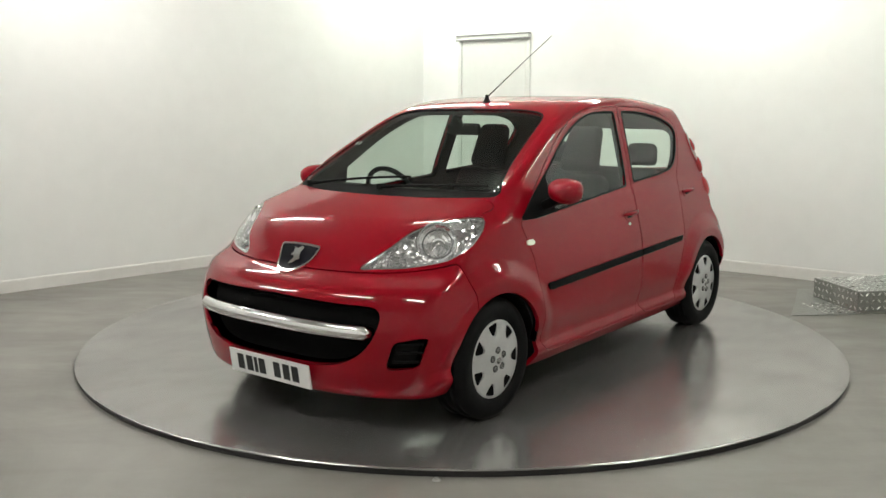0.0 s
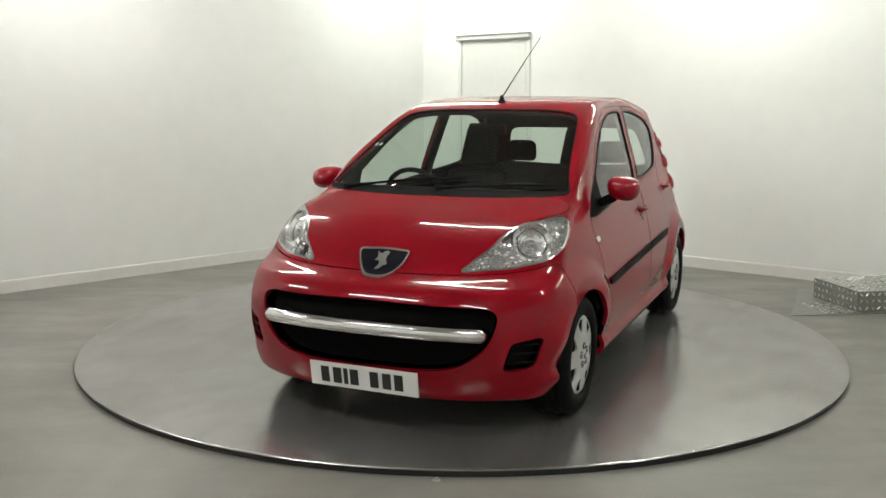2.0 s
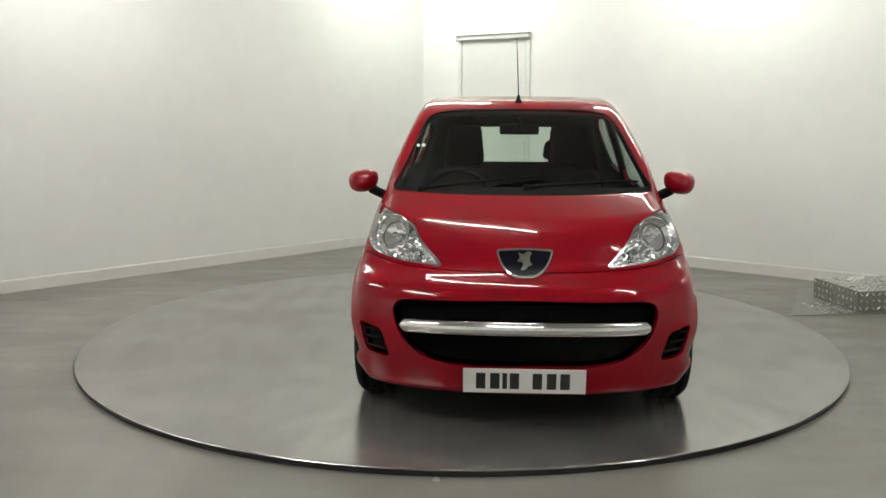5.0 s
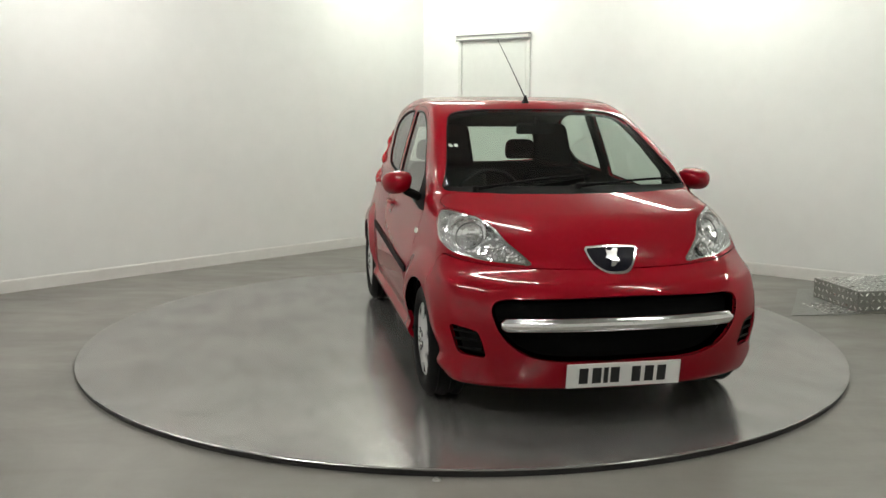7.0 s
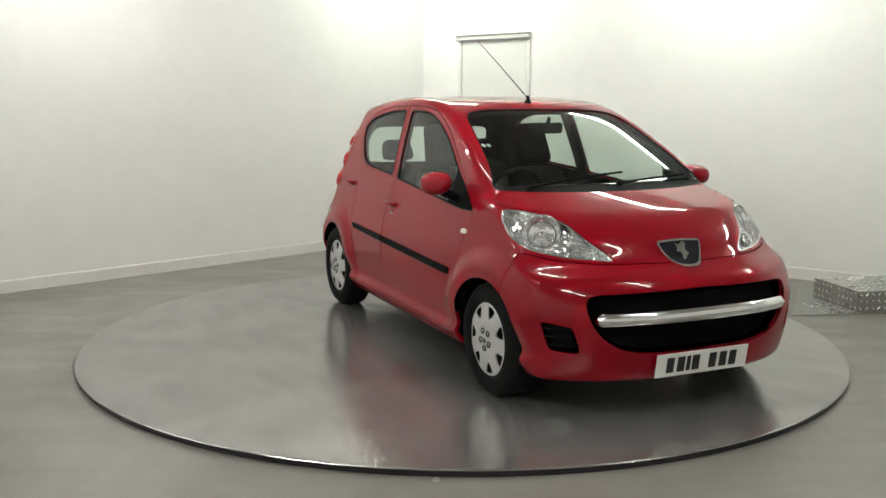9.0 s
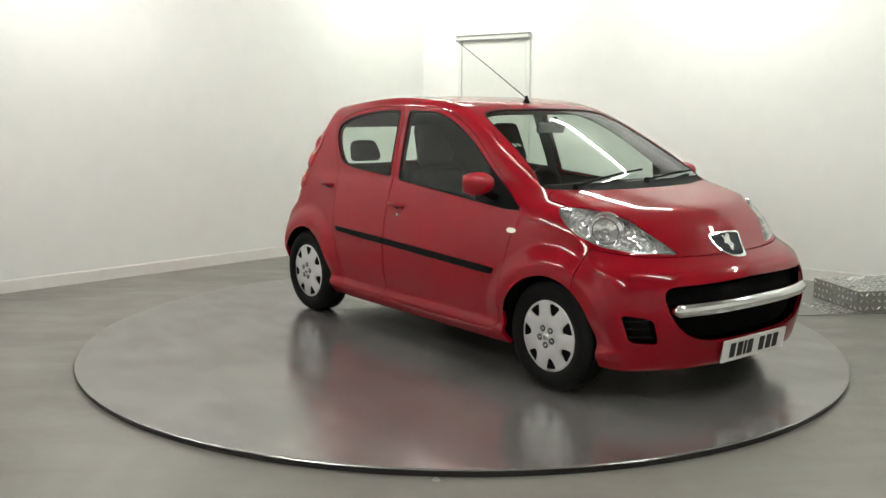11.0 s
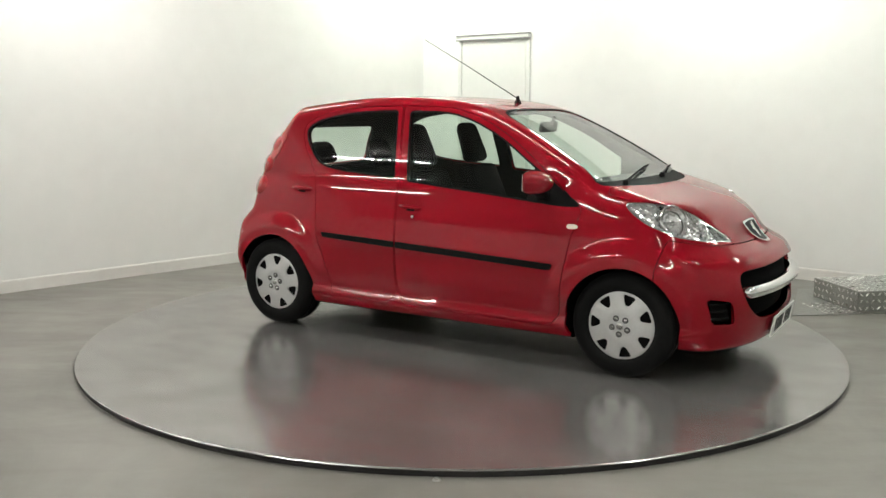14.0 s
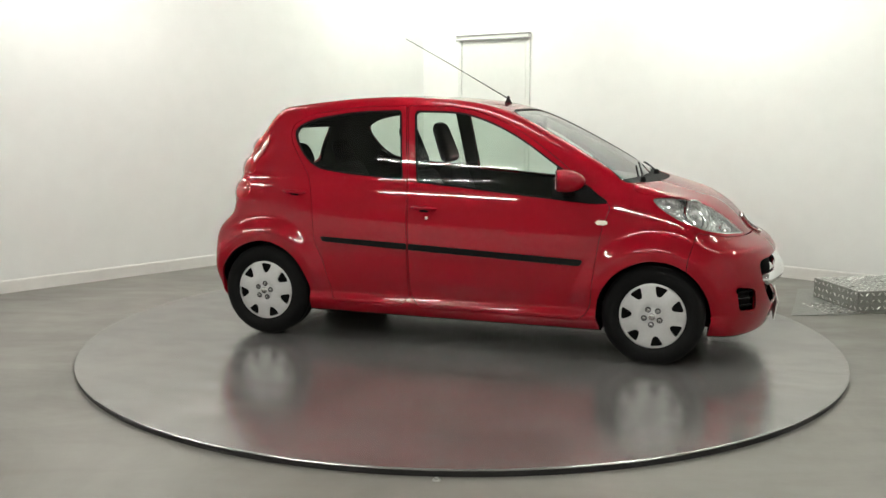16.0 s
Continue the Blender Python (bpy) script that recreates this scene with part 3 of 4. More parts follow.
def build_wheel(car, x, side):
    """A tyre and a seven-hole silver trim; side: 1 left, -1 right."""
    wheel = part("wheel", lathe([(0.03, 0.02), (0.165, 0.02), (0.172, -0.15), (0.03, -0.15)], 32, "Y", closed=True), CAVITY, car, smooth=40)
    wheel.matrix_basis = pose(x, side * 0.755, HUB_Z, 0, (23 if side > 0 else 48.7) if x > 0 else 8, 0 if side > 0 else 180)
    r = WHEEL_R
    section = [(0.176, 0.012), (0.186, 0.026), (0.205, 0.034), (0.228, 0.036), (0.250, 0.030), (0.266, 0.016), (0.2745, 0.004)]
    for k, y in enumerate((-0.004, -0.012, -0.034, -0.042, -0.066, -0.074, -0.098, -0.106)):
        section.append((0.268 if k % 4 in (1, 2) else 0.2775, y))
    section += [(0.2775, -0.128), (0.270, -0.138), (0.25, -0.148), (0.20, -0.15), (0.176, -0.14)]
    part("tyre", lathe(section, 72, "Y", closed=True), RUBBER, wheel, "black tyre with a moulded sidewall", smooth=35)
    v2, f = hub_disc(0.190)
    rad, ang = np.hypot(v2[:, 0], v2[:, 1]), np.arctan2(v2[:, 1], v2[:, 0])

    def holes(p):
        q = np.hypot(p[:, 0], p[:, 2])
        a = (np.arctan2(p[:, 2], p[:, 0]) + math.pi / 7) % (2 * math.pi / 7) - math.pi / 7
        u, w = q * np.cos(a) - 0.139, q * np.sin(a)
        half = 0.0245 + 0.45 * np.clip(u, -0.03, 0.03)
        d = np.maximum(np.abs(w) - half, np.abs(u) - 0.028)
        return np.maximum(d, np.hypot(np.abs(w) / np.maximum(half, 0.004), u / 0.028) * 0.028 - 0.034)
    dish = 0.020 + 0.020 * np.cos(np.clip(rad / 0.19, 0, 1) * 1.6) - 0.006 * np.exp(-((rad - 0.045) / 0.02) ** 2) - 0.016 * np.clip((rad - 0.172) / 0.018, 0, 1) ** 2
    spoke = np.cos(7 * ang) * 0.5 + 0.5
    dish = dish - 0.005 * spoke * np.exp(-((rad - 0.135) / 0.035) ** 2)
    flat = np.stack([v2[:, 0], dish, v2[:, 1]], 1)
    keep = hub_cut(flat, f, holes)
    bm = bmesh.new()
    vs = [bm.verts.new(p) for p in keep[0]]
    for t in keep[1]:
        bm.faces.new([vs[i] for i in t[::-1]])
    rim = [e for e in bm.edges if len(e.link_faces) == 1]
    made = bmesh.ops.extrude_edge_only(bm, edges=rim)["geom"]
    for g in made:
        if isinstance(g, bmesh.types.BMVert):
            g.co.y -= 0.014
    trim = part("wheel_trim", bm, SILVER, wheel, "silver seven-hole wheel trim", smooth=40)
    part("hub_badge", lathe([(0.0, 0.041), (0.016, 0.0405), (0.020, 0.038), (0.021, 0.028)], 28, "Y"), SATIN_CHROME, trim, smooth=40)
    for k in range(5):
        a = 2 * math.pi * (k + 0.5) / 5
        at = (0.044 * math.cos(a), 0, 0.044 * math.sin(a))
        part("bolt_recess", lathe([(0.0095, 0.0375), (0.0155, 0.0385), (0.0165, 0.0365), (0.0165, 0.018)], 20, "Y", at), BOLT_GREY, trim, "dark ring round the bolt", smooth=40)
        part("bolt", lathe([(0.0, 0.0405), (0.006, 0.040), (0.0095, 0.0375), (0.010, 0.018)], 6, "Y", at), SATIN_CHROME, trim)
    return wheel


def hub_cut(v, f, field):
    """The part of a mesh where field is above zero."""
    s = field(v)
    s = np.where(np.abs(s) < 1e-5, 1e-5, s)
    verts, cut, out = v.tolist(), {}, []
    for tri in f.tolist():
        up = [i for i in range(3) if s[tri[i]] > 0]
        if len(up) == 3:
            out.append(tri)
        if len(up) in (1, 2):
            lone = up[0] if len(up) == 1 else ({0, 1, 2} - set(up)).pop()
            a, b, c = tri[lone], tri[(lone + 1) % 3], tri[(lone + 2) % 3]
            mids = []
            for o in (b, c):
                key = (min(a, o), max(a, o))
                if key not in cut:
                    cut[key] = len(verts)
                    verts.append((v[a] + (v[o] - v[a]) * (s[a] / (s[a] - s[o]))).tolist())
                mids.append(cut[key])
            out += [[a, *mids]] if len(up) == 1 else [[mids[0], b, c], [mids[0], c, mids[1]]]
    used, back = np.unique(np.array(out), return_inverse=True)
    return np.array(verts)[used], back.reshape(-1, 3).tolist()


def build_mirror(car, s, door):
    """A door mirror: red shell on a black arm, with its glass to the rear."""
    bm = bmesh.new()
    bmesh.ops.create_icosphere(bm, subdivisions=4, radius=1)
    for v in bm.verts:
        x, y, z = v.co
        q = (abs(y) ** 3 + abs(z) ** 3) ** (1 / 3)
        round2 = math.hypot(y, z)
        k = round2 / q if q > 1e-6 else 1
        y, z = y * (0.4 + 0.6 * k), z * (0.4 + 0.6 * k)
        v.co = Vector((0.112 * max(x, -0.40) + 0.012 * y, (0.079 + 0.008 * z) * y, 0.060 * z - 0.006 * y))
    shell = part("mirror_shell", bm, RED, door, "red painted door mirror", smooth=60)
    shell.matrix_basis = pose(0.685, s * 0.838, 1.003, 0, 0, s * -8)
    if s < 0:
        shell.matrix_basis = shell.matrix_basis @ Matrix.Diagonal((1, -1, 1, 1))
    part("mirror_arm", block((0.07, 0.10, 0.045), (0.690, s * 0.760, 0.945), 0.014, Matrix.Rotation(s * 0.45, 3, "X")), BLACK_PLASTIC, door, "black mirror arm", smooth=50)
    glass_bm = block((0.004, 0.116, 0.088), (0.6405, s * 0.838, 1.003), 0.0015, Matrix.Rotation(radians(s * -8), 3, "Z"))
    part("mirror_glass", glass_bm, CHROME, door)


def patch_band(mesh, make, mat, name, parent, label="", proud=0.006, lip=0.010):
    return panel(name, split(mesh, make(0.0))[0], mat, parent, label, lip=lip, proud=proud)


def build_headlight(car, piece, skin, s):
    """Clear lens, silvered housing, a round main reflector and a small indicator bowl."""
    lamp = panel("headlight", piece, LENS, car, "clear headlight with silvered reflectors", lip=0.0, proud=0.001)
    v, f = piece
    # The wall between lens and housing, deeper than the opening's lip.
    panel("lamp_rim", split(split(skin, lamp_field(LAMP, s, 0.0))[0], lamp_field(LAMP, s, -0.010))[1], SATIN_CHROME, lamp, lip=0.04, proud=-0.004)
    housing = split((v, f), lamp_field(LAMP, s, -0.004))[0]
    for at, r, deep in (((1.385, 0.608, 0.820), 0.088, 0.045), ((1.535, 0.495, 0.745), 0.034, 0.025)):
        on_skin = settle(np.array([[at[0], at[1] * s, at[2]]]))
        inward = body_slope(on_skin)[0]
        inward /= np.linalg.norm(inward)
        spot = on_skin[0] - inward * (0.034 if r > 0.05 else 0.024)
        p = Vector(spot)
        axis = np.array((0.76, 0.46 * s, 0.42))
        axis /= np.linalg.norm(axis)
        start = on_skin[0]
        housing = split(housing, lambda q: np.linalg.norm((q - start) - ((q - start) @ axis)[:, None] * axis, axis=1) - r * 0.97)[1]
        way = Vector(axis)
        turn = way.to_track_quat("X", "Z").to_matrix()
        prof = [(r * 0.94, 0.0)] + [(r * 0.94 * k, -deep * (1 - k * k)) for k in (0.80, 0.60, 0.40, 0.22, 0.12)]
        bm = lathe(prof, 22 if r > 0.05 else 14, "X")
        bmesh.ops.transform(bm, matrix=Matrix.Translation(p) @ turn.to_4x4(), verts=bm.verts)
        bowl = part("reflector", bm, BOWL, lamp, "round faceted chrome reflector bowl")
        bm = lathe([(r * 0.93, -0.002), (r * 0.95, 0.008), (r * 1.0, 0.012), (r * 1.05, 0.008), (r * 1.06, -0.004)], 40, "X")
        bmesh.ops.transform(bm, matrix=Matrix.Translation(p) @ turn.to_4x4(), verts=bm.verts)
        part("bezel", bm, CHROME, bowl, "bright ring round the bowl", smooth=50)
        bm = lathe([(r * 0.70, -deep * 0.48), (r * 0.72, -deep * 0.32), (r * 0.76, -deep * 0.32), (r * 0.78, -deep * 0.42)], 40, "X")
        bmesh.ops.transform(bm, matrix=Matrix.Translation(p) @ turn.to_4x4(), verts=bm.verts)
        part("inner_ring", bm, BOLT_GREY, bowl, "dark inner ring", smooth=50)
        bm = lathe([(0.0, -deep * 0.1), (r * 0.12, -deep * 0.16), (r * 0.19, -deep * 0.35), (r * 0.2, -deep), (0.0, -deep)], 20, "X")
        bmesh.ops.transform(bm, matrix=Matrix.Translation(p) @ turn.to_4x4(), verts=bm.verts)
        part("bulb_cap", bm, SATIN_CHROME, bowl, smooth=50)
    # The housing is pressed into small flat facets.
    v, f = housing
    n = body_slope(v)
    n /= np.linalg.norm(n, axis=1, keepdims=True)
    dents = np.random.default_rng(7).uniform(-0.0035, 0.0035, len(v))
    me = bpy.data.meshes.new("lamp_housing")
    me.from_pydata((v + n * (dents - 0.036)[:, None]).tolist(), [], f.tolist())
    me.materials.append(REFLECTOR)
    link("lamp_housing", me, lamp, "silvered faceted lamp housing")


TAIL_LAMP = outline([(-1.19, 1.225), (-1.30, 1.235), (-1.9, 1.20), (-1.9, 0.76), (-1.44, 0.775), (-1.385, 0.90), (-1.30, 1.02), (-1.22, 1.12)], 0.03)


def build_tail_light(car, skin, s):
    """A tall tail light of stacked bulging lenses, wrapped round the rear corner."""
    lamp = panel("tail_light", split(split(skin, side_field(TAIL_LAMP, s))[0], lambda p: 0.54 - np.abs(p[:, 1]))[0], RED_LAMP, car, "red tail light with three bulging lenses", proud=0.006, lip=0.014)
    for z, r in ((1.160, 0.060), (1.030, 0.068), (0.890, 0.070)):
        x = float(TAIL(z)) + 0.165
        p = settle(np.array([[x - 0.02, s * (skin_y(x, z) - 0.015), z]]))
        n = body_slope(p)[0]
        n /= np.linalg.norm(n)
        way = Vector(n).to_track_quat("X", "Z").to_matrix().to_4x4()
        bm = lathe([(0.0, 0.017), (r * 0.35, 0.0158), (r * 0.66, 0.0115), (r * 0.88, 0.004), (r, -0.008), (r * 1.02, -0.035)], 32, "X")
        bmesh.ops.transform(bm, matrix=Matrix.Translation(p[0]) @ way, verts=bm.verts)
        part("lens", bm, RED_LAMP, lamp, "round red lens", smooth=60)


def build_grille_bar(bumper_ob):
    """A convex chrome bar along the nose, thinner to its ends."""
    bm, rows = bmesh.new(), []
    for i in range(57):
        y = -0.535 + 1.07 * i / 56
        half = 0.031 * min(1.0, ((0.5355 - abs(y)) / 0.02) ** 0.5 + 0.25)
        mid = 0.4755 - 0.030 * y * y
        a = np.pi * (np.arange(11) / 10 - 0.5)
        z = mid + half * np.sin(a)
        x = skin_x(np.full(11, y), z)
        row = [bm.verts.new(p) for p in zip(x - 0.006 + 0.024 * np.cos(a).clip(0) ** 0.8, [y] * 11, z)]
        row += [bm.verts.new((x[5] - 0.035, y, mid + half * k)) for k in (0.9, -0.9)]
        rows.append(row)
    for a, b in zip(rows, rows[1:]):
        for k in range(13):
            bm.faces.new((a[k], a[(k + 1) % 13], b[(k + 1) % 13], b[k]))
    bm.faces.new(rows[0])
    bm.faces.new(rows[-1])
    part("grille_bar", bm, CHROME, bumper_ob, "wide bright chrome bar across the grille", smooth=50)


def build_seat(car, x, y, wide, label, bench=False):
    """A car seat with a tall one-piece back."""
    seat = part("seat", block((0.50, wide, 0.16), (x, y, 0.50), 0.05, Matrix.Rotation(radians(-8), 3, "Y"), 3), CLOTH, car, label, smooth=60)
    lean = Matrix.Rotation(radians(-20), 3, "Y")
    part("backrest", block((0.13, wide, 0.52), (x - 0.27, y, 0.76), 0.05, lean, 3, taper=0.86), CLOTH, seat, smooth=60)
    heads = ((y, 0.26),) if not bench else ((y - 0.33, 0.25), (y + 0.33, 0.25))
    for hy, w in heads:
        up = 0.0 if not bench else -0.065
        part("headrest", block((0.09, w, 0.28 if not bench else 0.15), (x - 0.405, hy, 1.155 + up), 0.045, lean, 3, taper=0.82), CLOTH, seat, smooth=60)
    return seat


def build_car():
    car = thing("car", "small glossy red five-door hatchback car standing on the turntable", "car")
    skin = whole_skin()
    full = skin
    skin = split(skin, arch_field)[1]
    # glass
    screen, skin = take(skin, lambda g: front_field(WINDSCREEN, g), 0.0)
    cowl, screen = split(screen, lambda p: p[:, 2] - 1.006 + 0.0 * p[:, 0])
    panel("windscreen", screen, CAR_GLASS, car, "tinted windscreen reflecting the ceiling lights", lip=0.0, proud=-0.004)
    seal = split(split(full, front_field(WINDSCREEN, 0.002))[0], front_field(WINDSCREEN, -0.003))[1]
    panel("screen_seal", split(seal, lambda p: 1.0 - p[:, 2])[0], BLACK_PLASTIC, car, "black rubber windscreen seal", lip=0.004, proud=0.001)
    for y in (-0.545, -0.517):
        dot = outline([(y - 0.011, 1.209), (y + 0.011, 1.209), (y + 0.011, 1.191), (y - 0.011, 1.191)], 0.012)
        panel("windscreen_sticker", split(screen, front_field(dot))[0], PLATE_WHITE, car, "small pale windscreen sticker", lip=0.0, proud=-0.007)
    panel("cowl", cowl, BLACK_PLASTIC, car, "black plastic cowl below the windscreen", proud=-0.004)
    rear_glass, skin = take(skin, lambda g: front_field(TAILGATE_GLASS, g, -1), 0.0)
    panel("rear_window", rear_glass, CAR_GLASS, car, lip=0.0, proud=-0.004)
    side_parts = {}
    for s in (1, -1):
        front_pane, skin = take(skin, lambda g: side_field(FRONT_WINDOW, s, g), 0.0)
        corner_piece, front_pane = split(front_pane, lambda p: (0.605 - p[:, 0]) + 0.12 * (p[:, 2] - 1.0))
        rear_pane, skin = take(skin, lambda g: side_field(REAR_WINDOW, s, g), 0.0)
        lamp_piece, skin = take(skin, lambda g: lamp_field(LAMP, s, g), 0.0)
        fog_line = outline([(p[0] * s, *p[1:]) for p in FOG])
        fog_piece, skin = take(skin, lambda g: front_field(fog_line, g), 0.0)
        side_parts[s] = front_pane, corner_piece, rear_pane, lamp_piece, fog_piece
    grille_piece, skin = take(skin, lambda g: front_field(GRILLE, g), 0.0)
    liner = skin
    gap = 0.0038
    bumper, skin = take(skin, lambda g: (lambda p: distance(p[:, [0, 2]], BUMPER) - g), gap)
    bonnet, skin = take(skin, lambda g: top_field(BONNET, g), gap)
    below, bumper = split(bumper, lambda p: p[:, 2] - 0.178)
    bumper_ob = panel("front_bumper", bumper, RED, car, "red painted front bumper", lip=0.02)
    bonnet_ob = panel("bonnet", bonnet, RED, car, "red painted bonnet, shut")
    for s in (1, -1):
        front_pane, corner_piece, rear_pane, lamp_piece, fog_piece = side_parts[s]
        front_door, skin = take(skin, lambda g: side_field(FRONT_DOOR, s, g), gap)
        rear_door, skin = take(skin, lambda g: side_field(REAR_DOOR, s, g), gap)
        door = panel("front_door", front_door, RED, car, "red front door, shut", lip=0.018)
        panel("door_window", front_pane, CAR_GLASS, door, lip=0.0, proud=-0.005)
        seal = split(split(full, side_field(FRONT_WINDOW, s, 0.003))[0], side_field(FRONT_WINDOW, s, -0.007))[1]
        panel("window_seal", seal, BLACK_PLASTIC, door, "black rubber window seal", lip=0.006, proud=0.002)
        panel("window_corner", corner_piece, BLACK_PLASTIC, door, "black plastic corner of the window", proud=-0.003)
        panel("rub_strip", split(full, side_field(STRIP_FRONT, s))[0], BLACK_PLASTIC, door, "black plastic rubbing strip", proud=0.009)
        build_mirror(car, s, door)
        hind = panel("rear_door", rear_door, RED, car, "red rear door, shut", lip=0.018)
        panel("door_window", rear_pane, CAR_GLASS, hind, lip=0.0, proud=-0.005)
        panel("rub_strip", split(full, side_field(STRIP_REAR, s))[0], BLACK_PLASTIC, hind, "black plastic rubbing strip", proud=0.009)
        seal = split(split(full, side_field(REAR_WINDOW, s, 0.003))[0], side_field(REAR_WINDOW, s, -0.007))[1]
        panel("window_seal", seal, BLACK_PLASTIC, hind, "black rubber window seal", lip=0.006, proud=0.002)
        for owner, x, z in ((door, -0.145, 0.812), (hind, -0.985, 0.880)):
            y = skin_y(x, z)
            cup = outline([(x - 0.058, z + 0.030), (x + 0.058, z + 0.026), (x + 0.055, z - 0.034), (x - 0.055, z - 0.030)], 0.03)
            cup_ob = panel("handle_cup", split(full, side_field(cup, s))[0], RED, owner, "red handle recess", lip=0.004, proud=0.0025)
            # Shade under the grip is painted: a black patch laid on the cup.
            shade = outline([(x - 0.038, z - 0.004), (x + 0.038, z - 0.006), (x + 0.033, z - 0.020), (x - 0.033, z - 0.018)], 0.015)
            panel("finger_shade", split(full, side_field(shade, s))[0], CAVITY, cup_ob, "black patch standing in for shade behind the handle", lip=0.002, proud=0.0045)
            grip = bmesh.new()
            tube([(x - 0.072, s * (y + 0.006), z + 0.010), (x - 0.058, s * (y + 0.020), z + 0.010), (x - 0.025, s * (y + 0.029), z + 0.009), (x + 0.025, s * (y + 0.028), z + 0.007), (x + 0.058, s * (y + 0.018), z + 0.005), (x + 0.072, s * (y + 0.004), z + 0.004)], [0.007, 0.010, 0.0115, 0.0115, 0.010, 0.007], 14, grip)
            part("door_handle", grip, RED, owner, smooth=60)
        part("lock", lathe([(0.0, s * 0.006), (0.009, s * 0.005), (0.011, 0.0)], 16, "Y", (-0.125, s * skin_y(-0.125, 0.762), 0.762)), SATIN_CHROME, door, "metal door lock", smooth=40)
        rep = outline([(0.845, 0.785), (0.91, 0.785), (0.915, 0.760), (0.850, 0.760)], 0.014)
        panel("side_repeater", split(full, side_field(rep, s))[0], AMBER, car, "clear oval side indicator", lip=0.006, proud=0.005)
        build_headlight(car, lamp_piece, full, s)
        fog_ob = panel("fog_recess", fog_piece, CAVITY, bumper_ob, "black fog lamp recess", lip=-0.043, proud=-0.045)
        fog_line = outline([(p[0] * s, *p[1:]) for p in FOG])
        panel("fog_blank", split(fog_piece, front_field(fog_line, -0.014))[0], BLACK_PLASTIC, fog_ob, lip=0.01, proud=-0.030)
        for z in (0.345, 0.385, 0.422):
            ends = [(skin_x(y, z) - 0.020, s * y, z) for y in ((0.605, 0.65, 0.695) if z < 0.37 else (0.625, 0.668, 0.712))]
            part("fog_slat", tube(ends, [0.006] * 3, 8), BLACK_PLASTIC, fog_ob, smooth=60)
        build_tail_light(car, full, s)
    panel("bumper_underside", below, CAVITY, bumper_ob, lip=0.0)
    below, skin = split(skin, lambda p: p[:, 2] - 0.178)
    panel("underbody", below, CAVITY, car, "black underbody", lip=0.0)
    panel("body", skin, RED, car, "glossy red painted body", lip=0.02)
    # grille
    panel("grille_backing", grille_piece, CAVITY, bumper_ob, "black grille opening", lip=-0.058, proud=-0.06)
    build_grille_bar(bumper_ob)
    # emblem
    badge = panel("badge", split(full, front_field(SHIELD))[0], GLOSS_BLACK, car, "black shield badge with a chrome rim", lip=0.008, proud=0.006)
    rim = split(split(full, front_field(SHIELD, 0.004))[0], front_field(SHIELD, -0.004))[1]
    panel("badge_rim", rim, CHROME, badge, lip=0.008, proud=0.010)
    figure = outline([(-0.030, 0.764), (-0.004, 0.752), (0.012, 0.768), (0.036, 0.760), (0.020, 0.742), (0.024, 0.722), (0.040, 0.706), (0.016, 0.708), (0.004, 0.690), (-0.022, 0.688), (-0.006, 0.708), (-0.010, 0.724), (-0.040, 0.722), (-0.020, 0.738)], 0.008)
    panel("badge_mark", split(full, front_field(figure))[0], CHROME, badge, lip=0.004, proud=0.012)
    # number plate
    px = skin_x(0.0, 0.25) + 0.008
    plate = part("number_plate", block((0.008, 0.52, 0.111), (px, 0, 0.246), 0.002, Matrix.Rotation(radians(9), 3, "Y")), PLATE_WHITE, car, "white front plate with dark bars")
    for k, y in enumerate((-0.185, -0.125, -0.083, -0.042, 0.055, 0.115, 0.172)):
        wide = 0.020 if k == 2 else 0.040
        part("plate_bar", block((0.003, wide, 0.072), (px + 0.0052, y, 0.246), 0.0, Matrix.Rotation(radians(9), 3, "Y")), INK, plate)
    # wheels and wells
    for x in (WHEEL_X, -WHEEL_X):
        for s in (1, -1):
            build_wheel(car, x, s)
            r = 0.318
            arc = bmesh.new()
            steps = 40
            rows = []
            for i in range(steps + 1):
                a = math.pi * (-0.07 + 1.14 * i / steps)
                edge = min(0.775, skin_y(x + r * math.cos(a), HUB_Z + r * math.sin(a)) - 0.022)
                rows.append([arc.verts.new((x + q * math.cos(a), d, HUB_Z + q * math.sin(a))) for q, d in ((0.02, s * 0.44), (r, s * 0.44), (r, s * edge))])
            for a, b in zip(rows, rows[1:]):
                for j in range(2):
                    arc.faces.new((a[j], a[j + 1], b[j + 1], b[j]))
            part("wheel_well", arc, CAVITY, car, smooth=60)
    # cabin lining, just inside the skin
    roof_part = split(liner, lambda p: 0.30 - p[:, 2])[0]
    roof_part = split(roof_part, lambda p: p[:, 0] - 1.12)[0]
    panel("cabin_lining", roof_part, LINING, car, "dark cabin lining", lip=-0.032, proud=-0.035)
    part("cabin_floor", block((2.6, 1.30, 0.03), (-0.25, 0, 0.30), 0.005), TRIM_DARK, car)
    # seats and controls; the wheel is on the right
    for y in (0.33, -0.33):
        build_seat(car, 0.05, y, 0.46, "dark cloth front seat with a one-piece back")
    build_seat(car, -0.72, 0.0, 1.15, "dark cloth rear bench with two headrests", True)
    part("dashboard", block((0.42, 1.24, 0.26), (0.87, 0, 0.83), 0.07, Matrix.Rotation(radians(8), 3, "Y"), 3), TRIM_DARK, car, "dark moulded dashboard", smooth=60)
    steer = bmesh.new()
    lathe([(0.175 + 0.014 * math.cos(a), 0.014 * math.sin(a)) for a in (2 * math.pi * k / 8 for k in range(8))], 40, "X", closed=True, bm=steer)
    block((0.03, 0.30, 0.05), (0.0, 0, 0), 0.012, bm=steer)
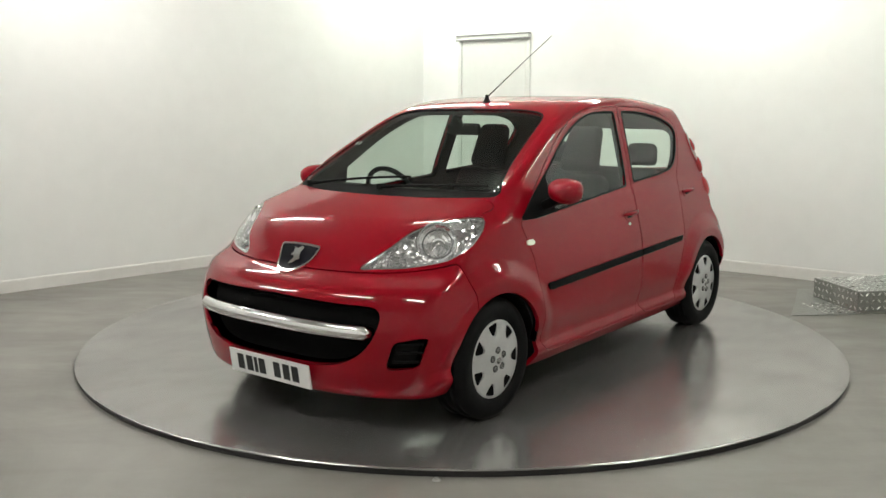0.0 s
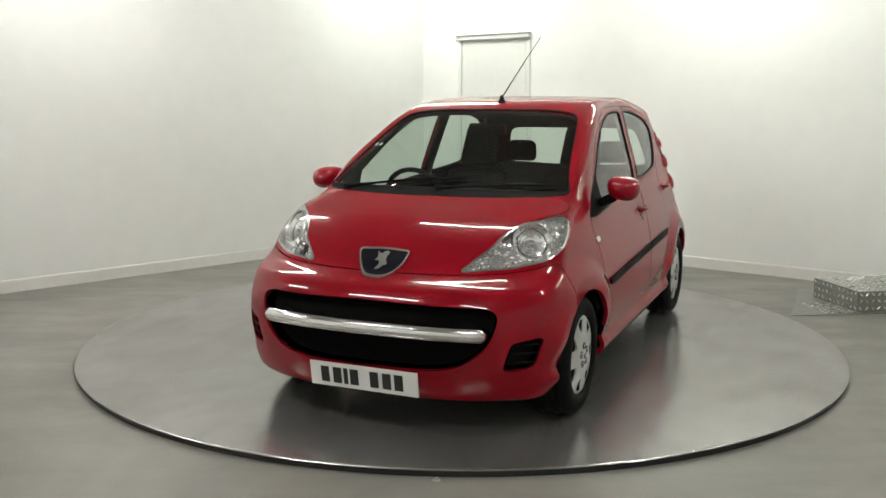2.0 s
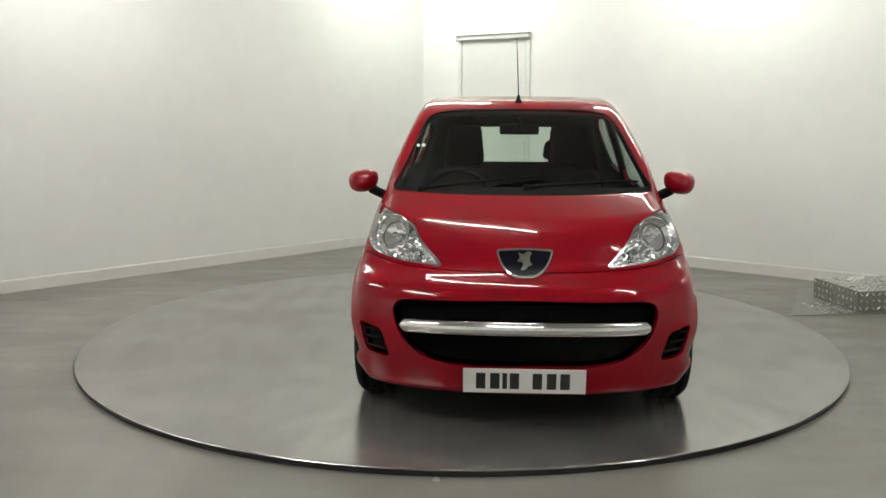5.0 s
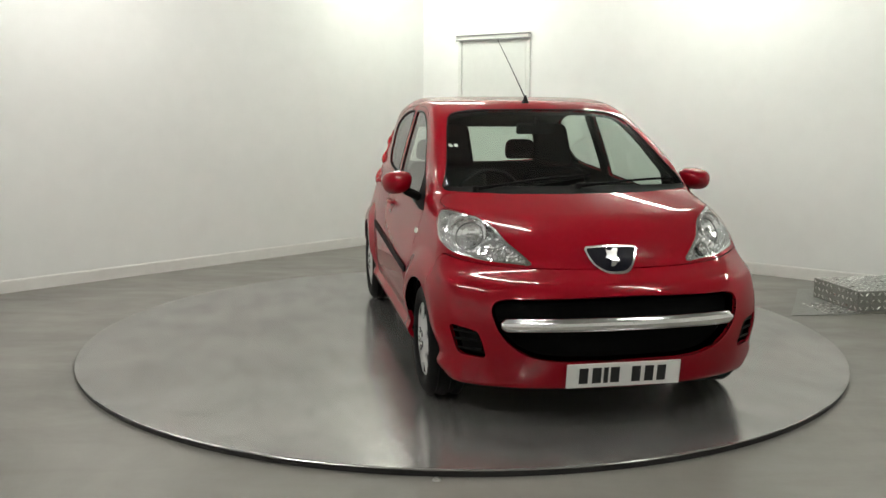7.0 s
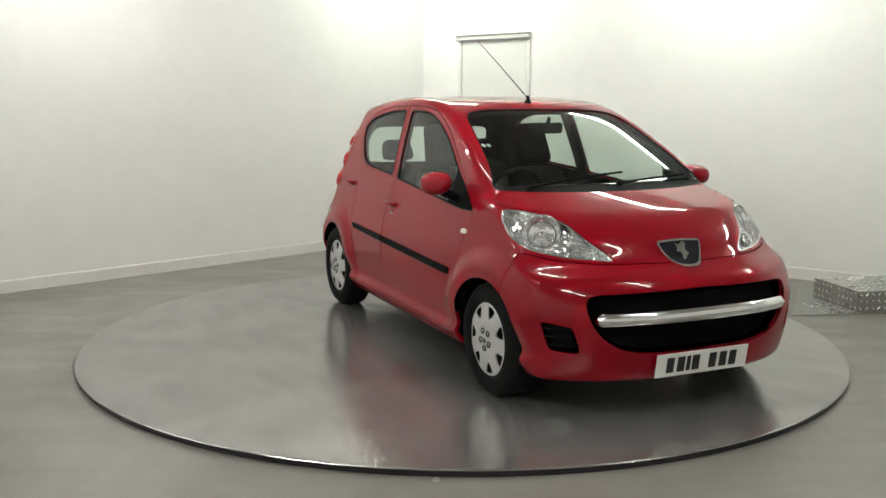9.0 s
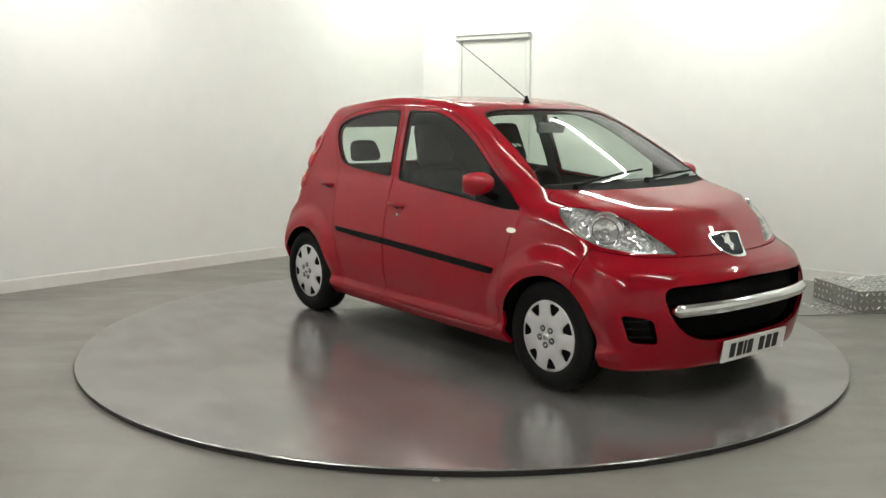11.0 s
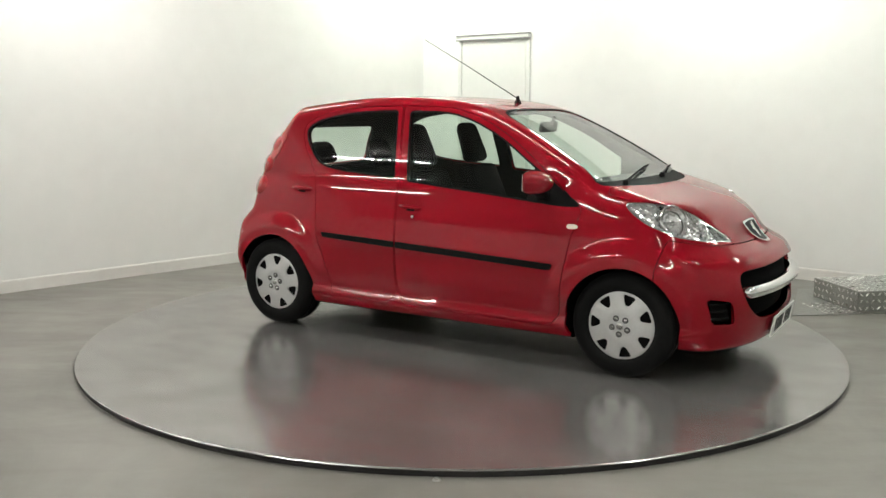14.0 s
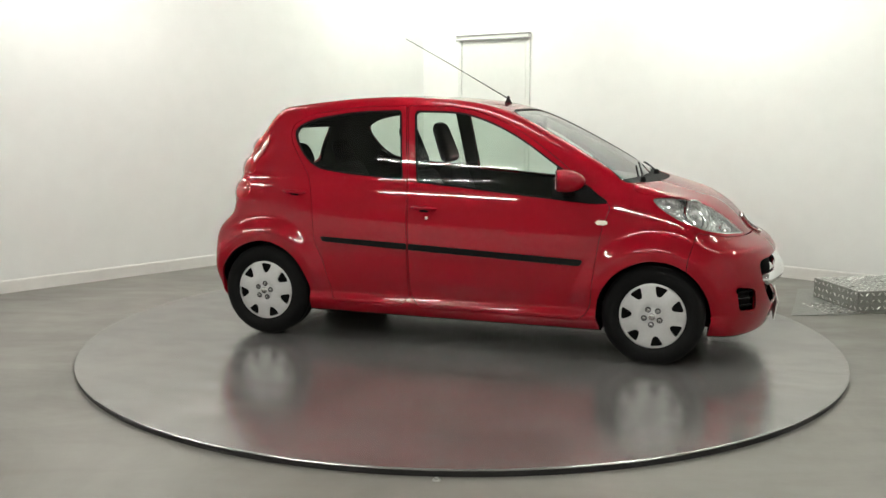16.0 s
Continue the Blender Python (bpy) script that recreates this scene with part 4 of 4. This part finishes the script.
    block((0.05, 0.11, 0.10), (0.0, 0, 0), 0.02, bm=steer)
    bmesh.ops.transform(steer, matrix=pose(0.60, -0.33, 0.90, 0, 24, 0), verts=steer.verts)
    part("steering_wheel", steer, TRIM_DARK, car, "dark steering wheel", smooth=50)
    mirror = part("rear_view_mirror", block((0.03, 0.22, 0.065), (0.38, 0, 1.275), 0.014, Matrix.Rotation(radians(12), 3, "Y"), 3), TRIM_DARK, car, smooth=60)
    part("mirror_stalk", tube([(0.40, 0, 1.29), (0.42, 0, 1.335)], [0.012, 0.012]), TRIM_DARK, mirror)
    # wipers
    for a, b in (((1.07, -0.50), (0.98, 0.12)), ((1.10, 0.02), (0.97, 0.58))):
        pts = []
        for k in range(9):
            t = k / 8
            x, y = a[0] + (b[0] - a[0]) * t, a[1] + (b[1] - a[1]) * t
            pts.append((x, y, skin_z(x, y) + 0.012 + 0.005 * math.sin(math.pi * t)))
        arm = part("wiper", tube(pts, [0.011, 0.009] + [0.006] * 7, 8), BLACK_PLASTIC, car, "black windscreen wiper", smooth=60)
        part("wiper_pivot", lathe([(0.0, 0.016), (0.010, 0.015), (0.015, 0.009), (0.017, -0.012)], 16, "Z", pts[0]), BLACK_PLASTIC, arm, smooth=40)
    # aerial
    z = skin_z(0.166, 0)
    base = part("aerial_base", lathe([(0.0, 0.045), (0.008, 0.042), (0.012, 0.022), (0.022, 0.004), (0.024, -0.004)], 20, "Z", (0.166, 0, z)), BLACK_PLASTIC, car, smooth=40)
    part("aerial", tube([(0.160, 0, z + 0.03), (-0.2, 0, z + 0.235), (-0.52, 0, z + 0.41)], [0.0035, 0.0026, 0.0018], 8), BLACK_PLASTIC, base, "thin black roof aerial", smooth=60)
    return car


# ---- the tread-plate step by the eastern wall ----
def lugs(bm, origin, u, v, wide, tall, pitch=0.046):
    """Raised bars in a herringbone over a plate."""
    n = u.cross(v)
    nu, nv = int(wide / pitch), int(tall / pitch)
    for i in range(nu):
        for j in range(nv):
            mid = origin + u * ((i + 0.5) * wide / nu) + v * ((j + 0.5) * tall / nv)
            a = (u + v if (i + j) % 2 else u - v).normalized()
            b = n.cross(a)
            ends = [bm.verts.new(mid + a * 0.019), bm.verts.new(mid + b * 0.007), bm.verts.new(mid - a * 0.019), bm.verts.new(mid - b * 0.007)]
            tips = [bm.verts.new(mid + a * 0.009 + n * 0.004), bm.verts.new(mid - a * 0.009 + n * 0.004)]
            for f in ((ends[0], ends[1], tips[0]), (ends[1], tips[1], tips[0]), (ends[1], ends[2], tips[1]), (ends[2], ends[3], tips[1]), (ends[3], tips[0], tips[1]), (ends[3], ends[0], tips[0])):
                bm.faces.new(f)


def build_step():
    step = thing("step_box", "silver aluminium tread-plate step box on the floor by the wall", "step", m=pose(2.79, 0.73, FLOOR_Z, 0, 0, 11))
    wide, deep, tall = 0.90, 0.55, 0.155
    part("box", block((wide, deep, tall - 0.007), (wide / 2, deep / 2, 0.007 + (tall - 0.007) / 2), 0.004), TREAD_PLATE, step)
    x, y, z = Vector((1, 0, 0)), Vector((0, 1, 0)), Vector((0, 0, 1))
    for name, origin, u, v, w, h in (("top_tread", Vector((0, 0, tall)), x, y, wide, deep), ("front_tread", Vector((0, 0, 0.007)), x, z, wide, tall - 0.007), ("side_tread", Vector((0, deep, 0.007)), -y, z, deep, tall - 0.007)):
        bm = bmesh.new()
        lugs(bm, origin, u, v, w, h)
        tread = part(name, bm, TREAD_LUG, step)
        tread["kind"] = "stuff"
    plate = thing("floor_plate", "thin silver tread plate lying on the floor under a step box", "metal plate", m=pose(2.29, 0.62, FLOOR_Z, 0, 0, 8))
    bm = bmesh.new()
    base = [bm.verts.new(p) for p in ((0, 0, 0.001), (1.5, 0, 0.001), (1.5, 0.9, 0.001), (0.52, 0.9, 0.001), (0.25, 0.42, 0.001))]
    bm.faces.new(base)
    for g in bmesh.ops.extrude_face_region(bm, geom=bm.faces[:])["geom"]:
        if isinstance(g, bmesh.types.BMVert):
            g.co.z += 0.0055
    part("sheet", bm, TREAD_PLATE, plate)
    bm = bmesh.new()
    lugs(bm, Vector((0.26, 0.02, 0.0065)), x, y, 0.30, 0.36)
    part("tread", bm, TREAD_LUG, plate)["kind"] = "stuff"


build_room()
build_door()
build_lights()
build_floor_bolt()
build_step()
TABLE = build_turntable()
CAR = build_car()


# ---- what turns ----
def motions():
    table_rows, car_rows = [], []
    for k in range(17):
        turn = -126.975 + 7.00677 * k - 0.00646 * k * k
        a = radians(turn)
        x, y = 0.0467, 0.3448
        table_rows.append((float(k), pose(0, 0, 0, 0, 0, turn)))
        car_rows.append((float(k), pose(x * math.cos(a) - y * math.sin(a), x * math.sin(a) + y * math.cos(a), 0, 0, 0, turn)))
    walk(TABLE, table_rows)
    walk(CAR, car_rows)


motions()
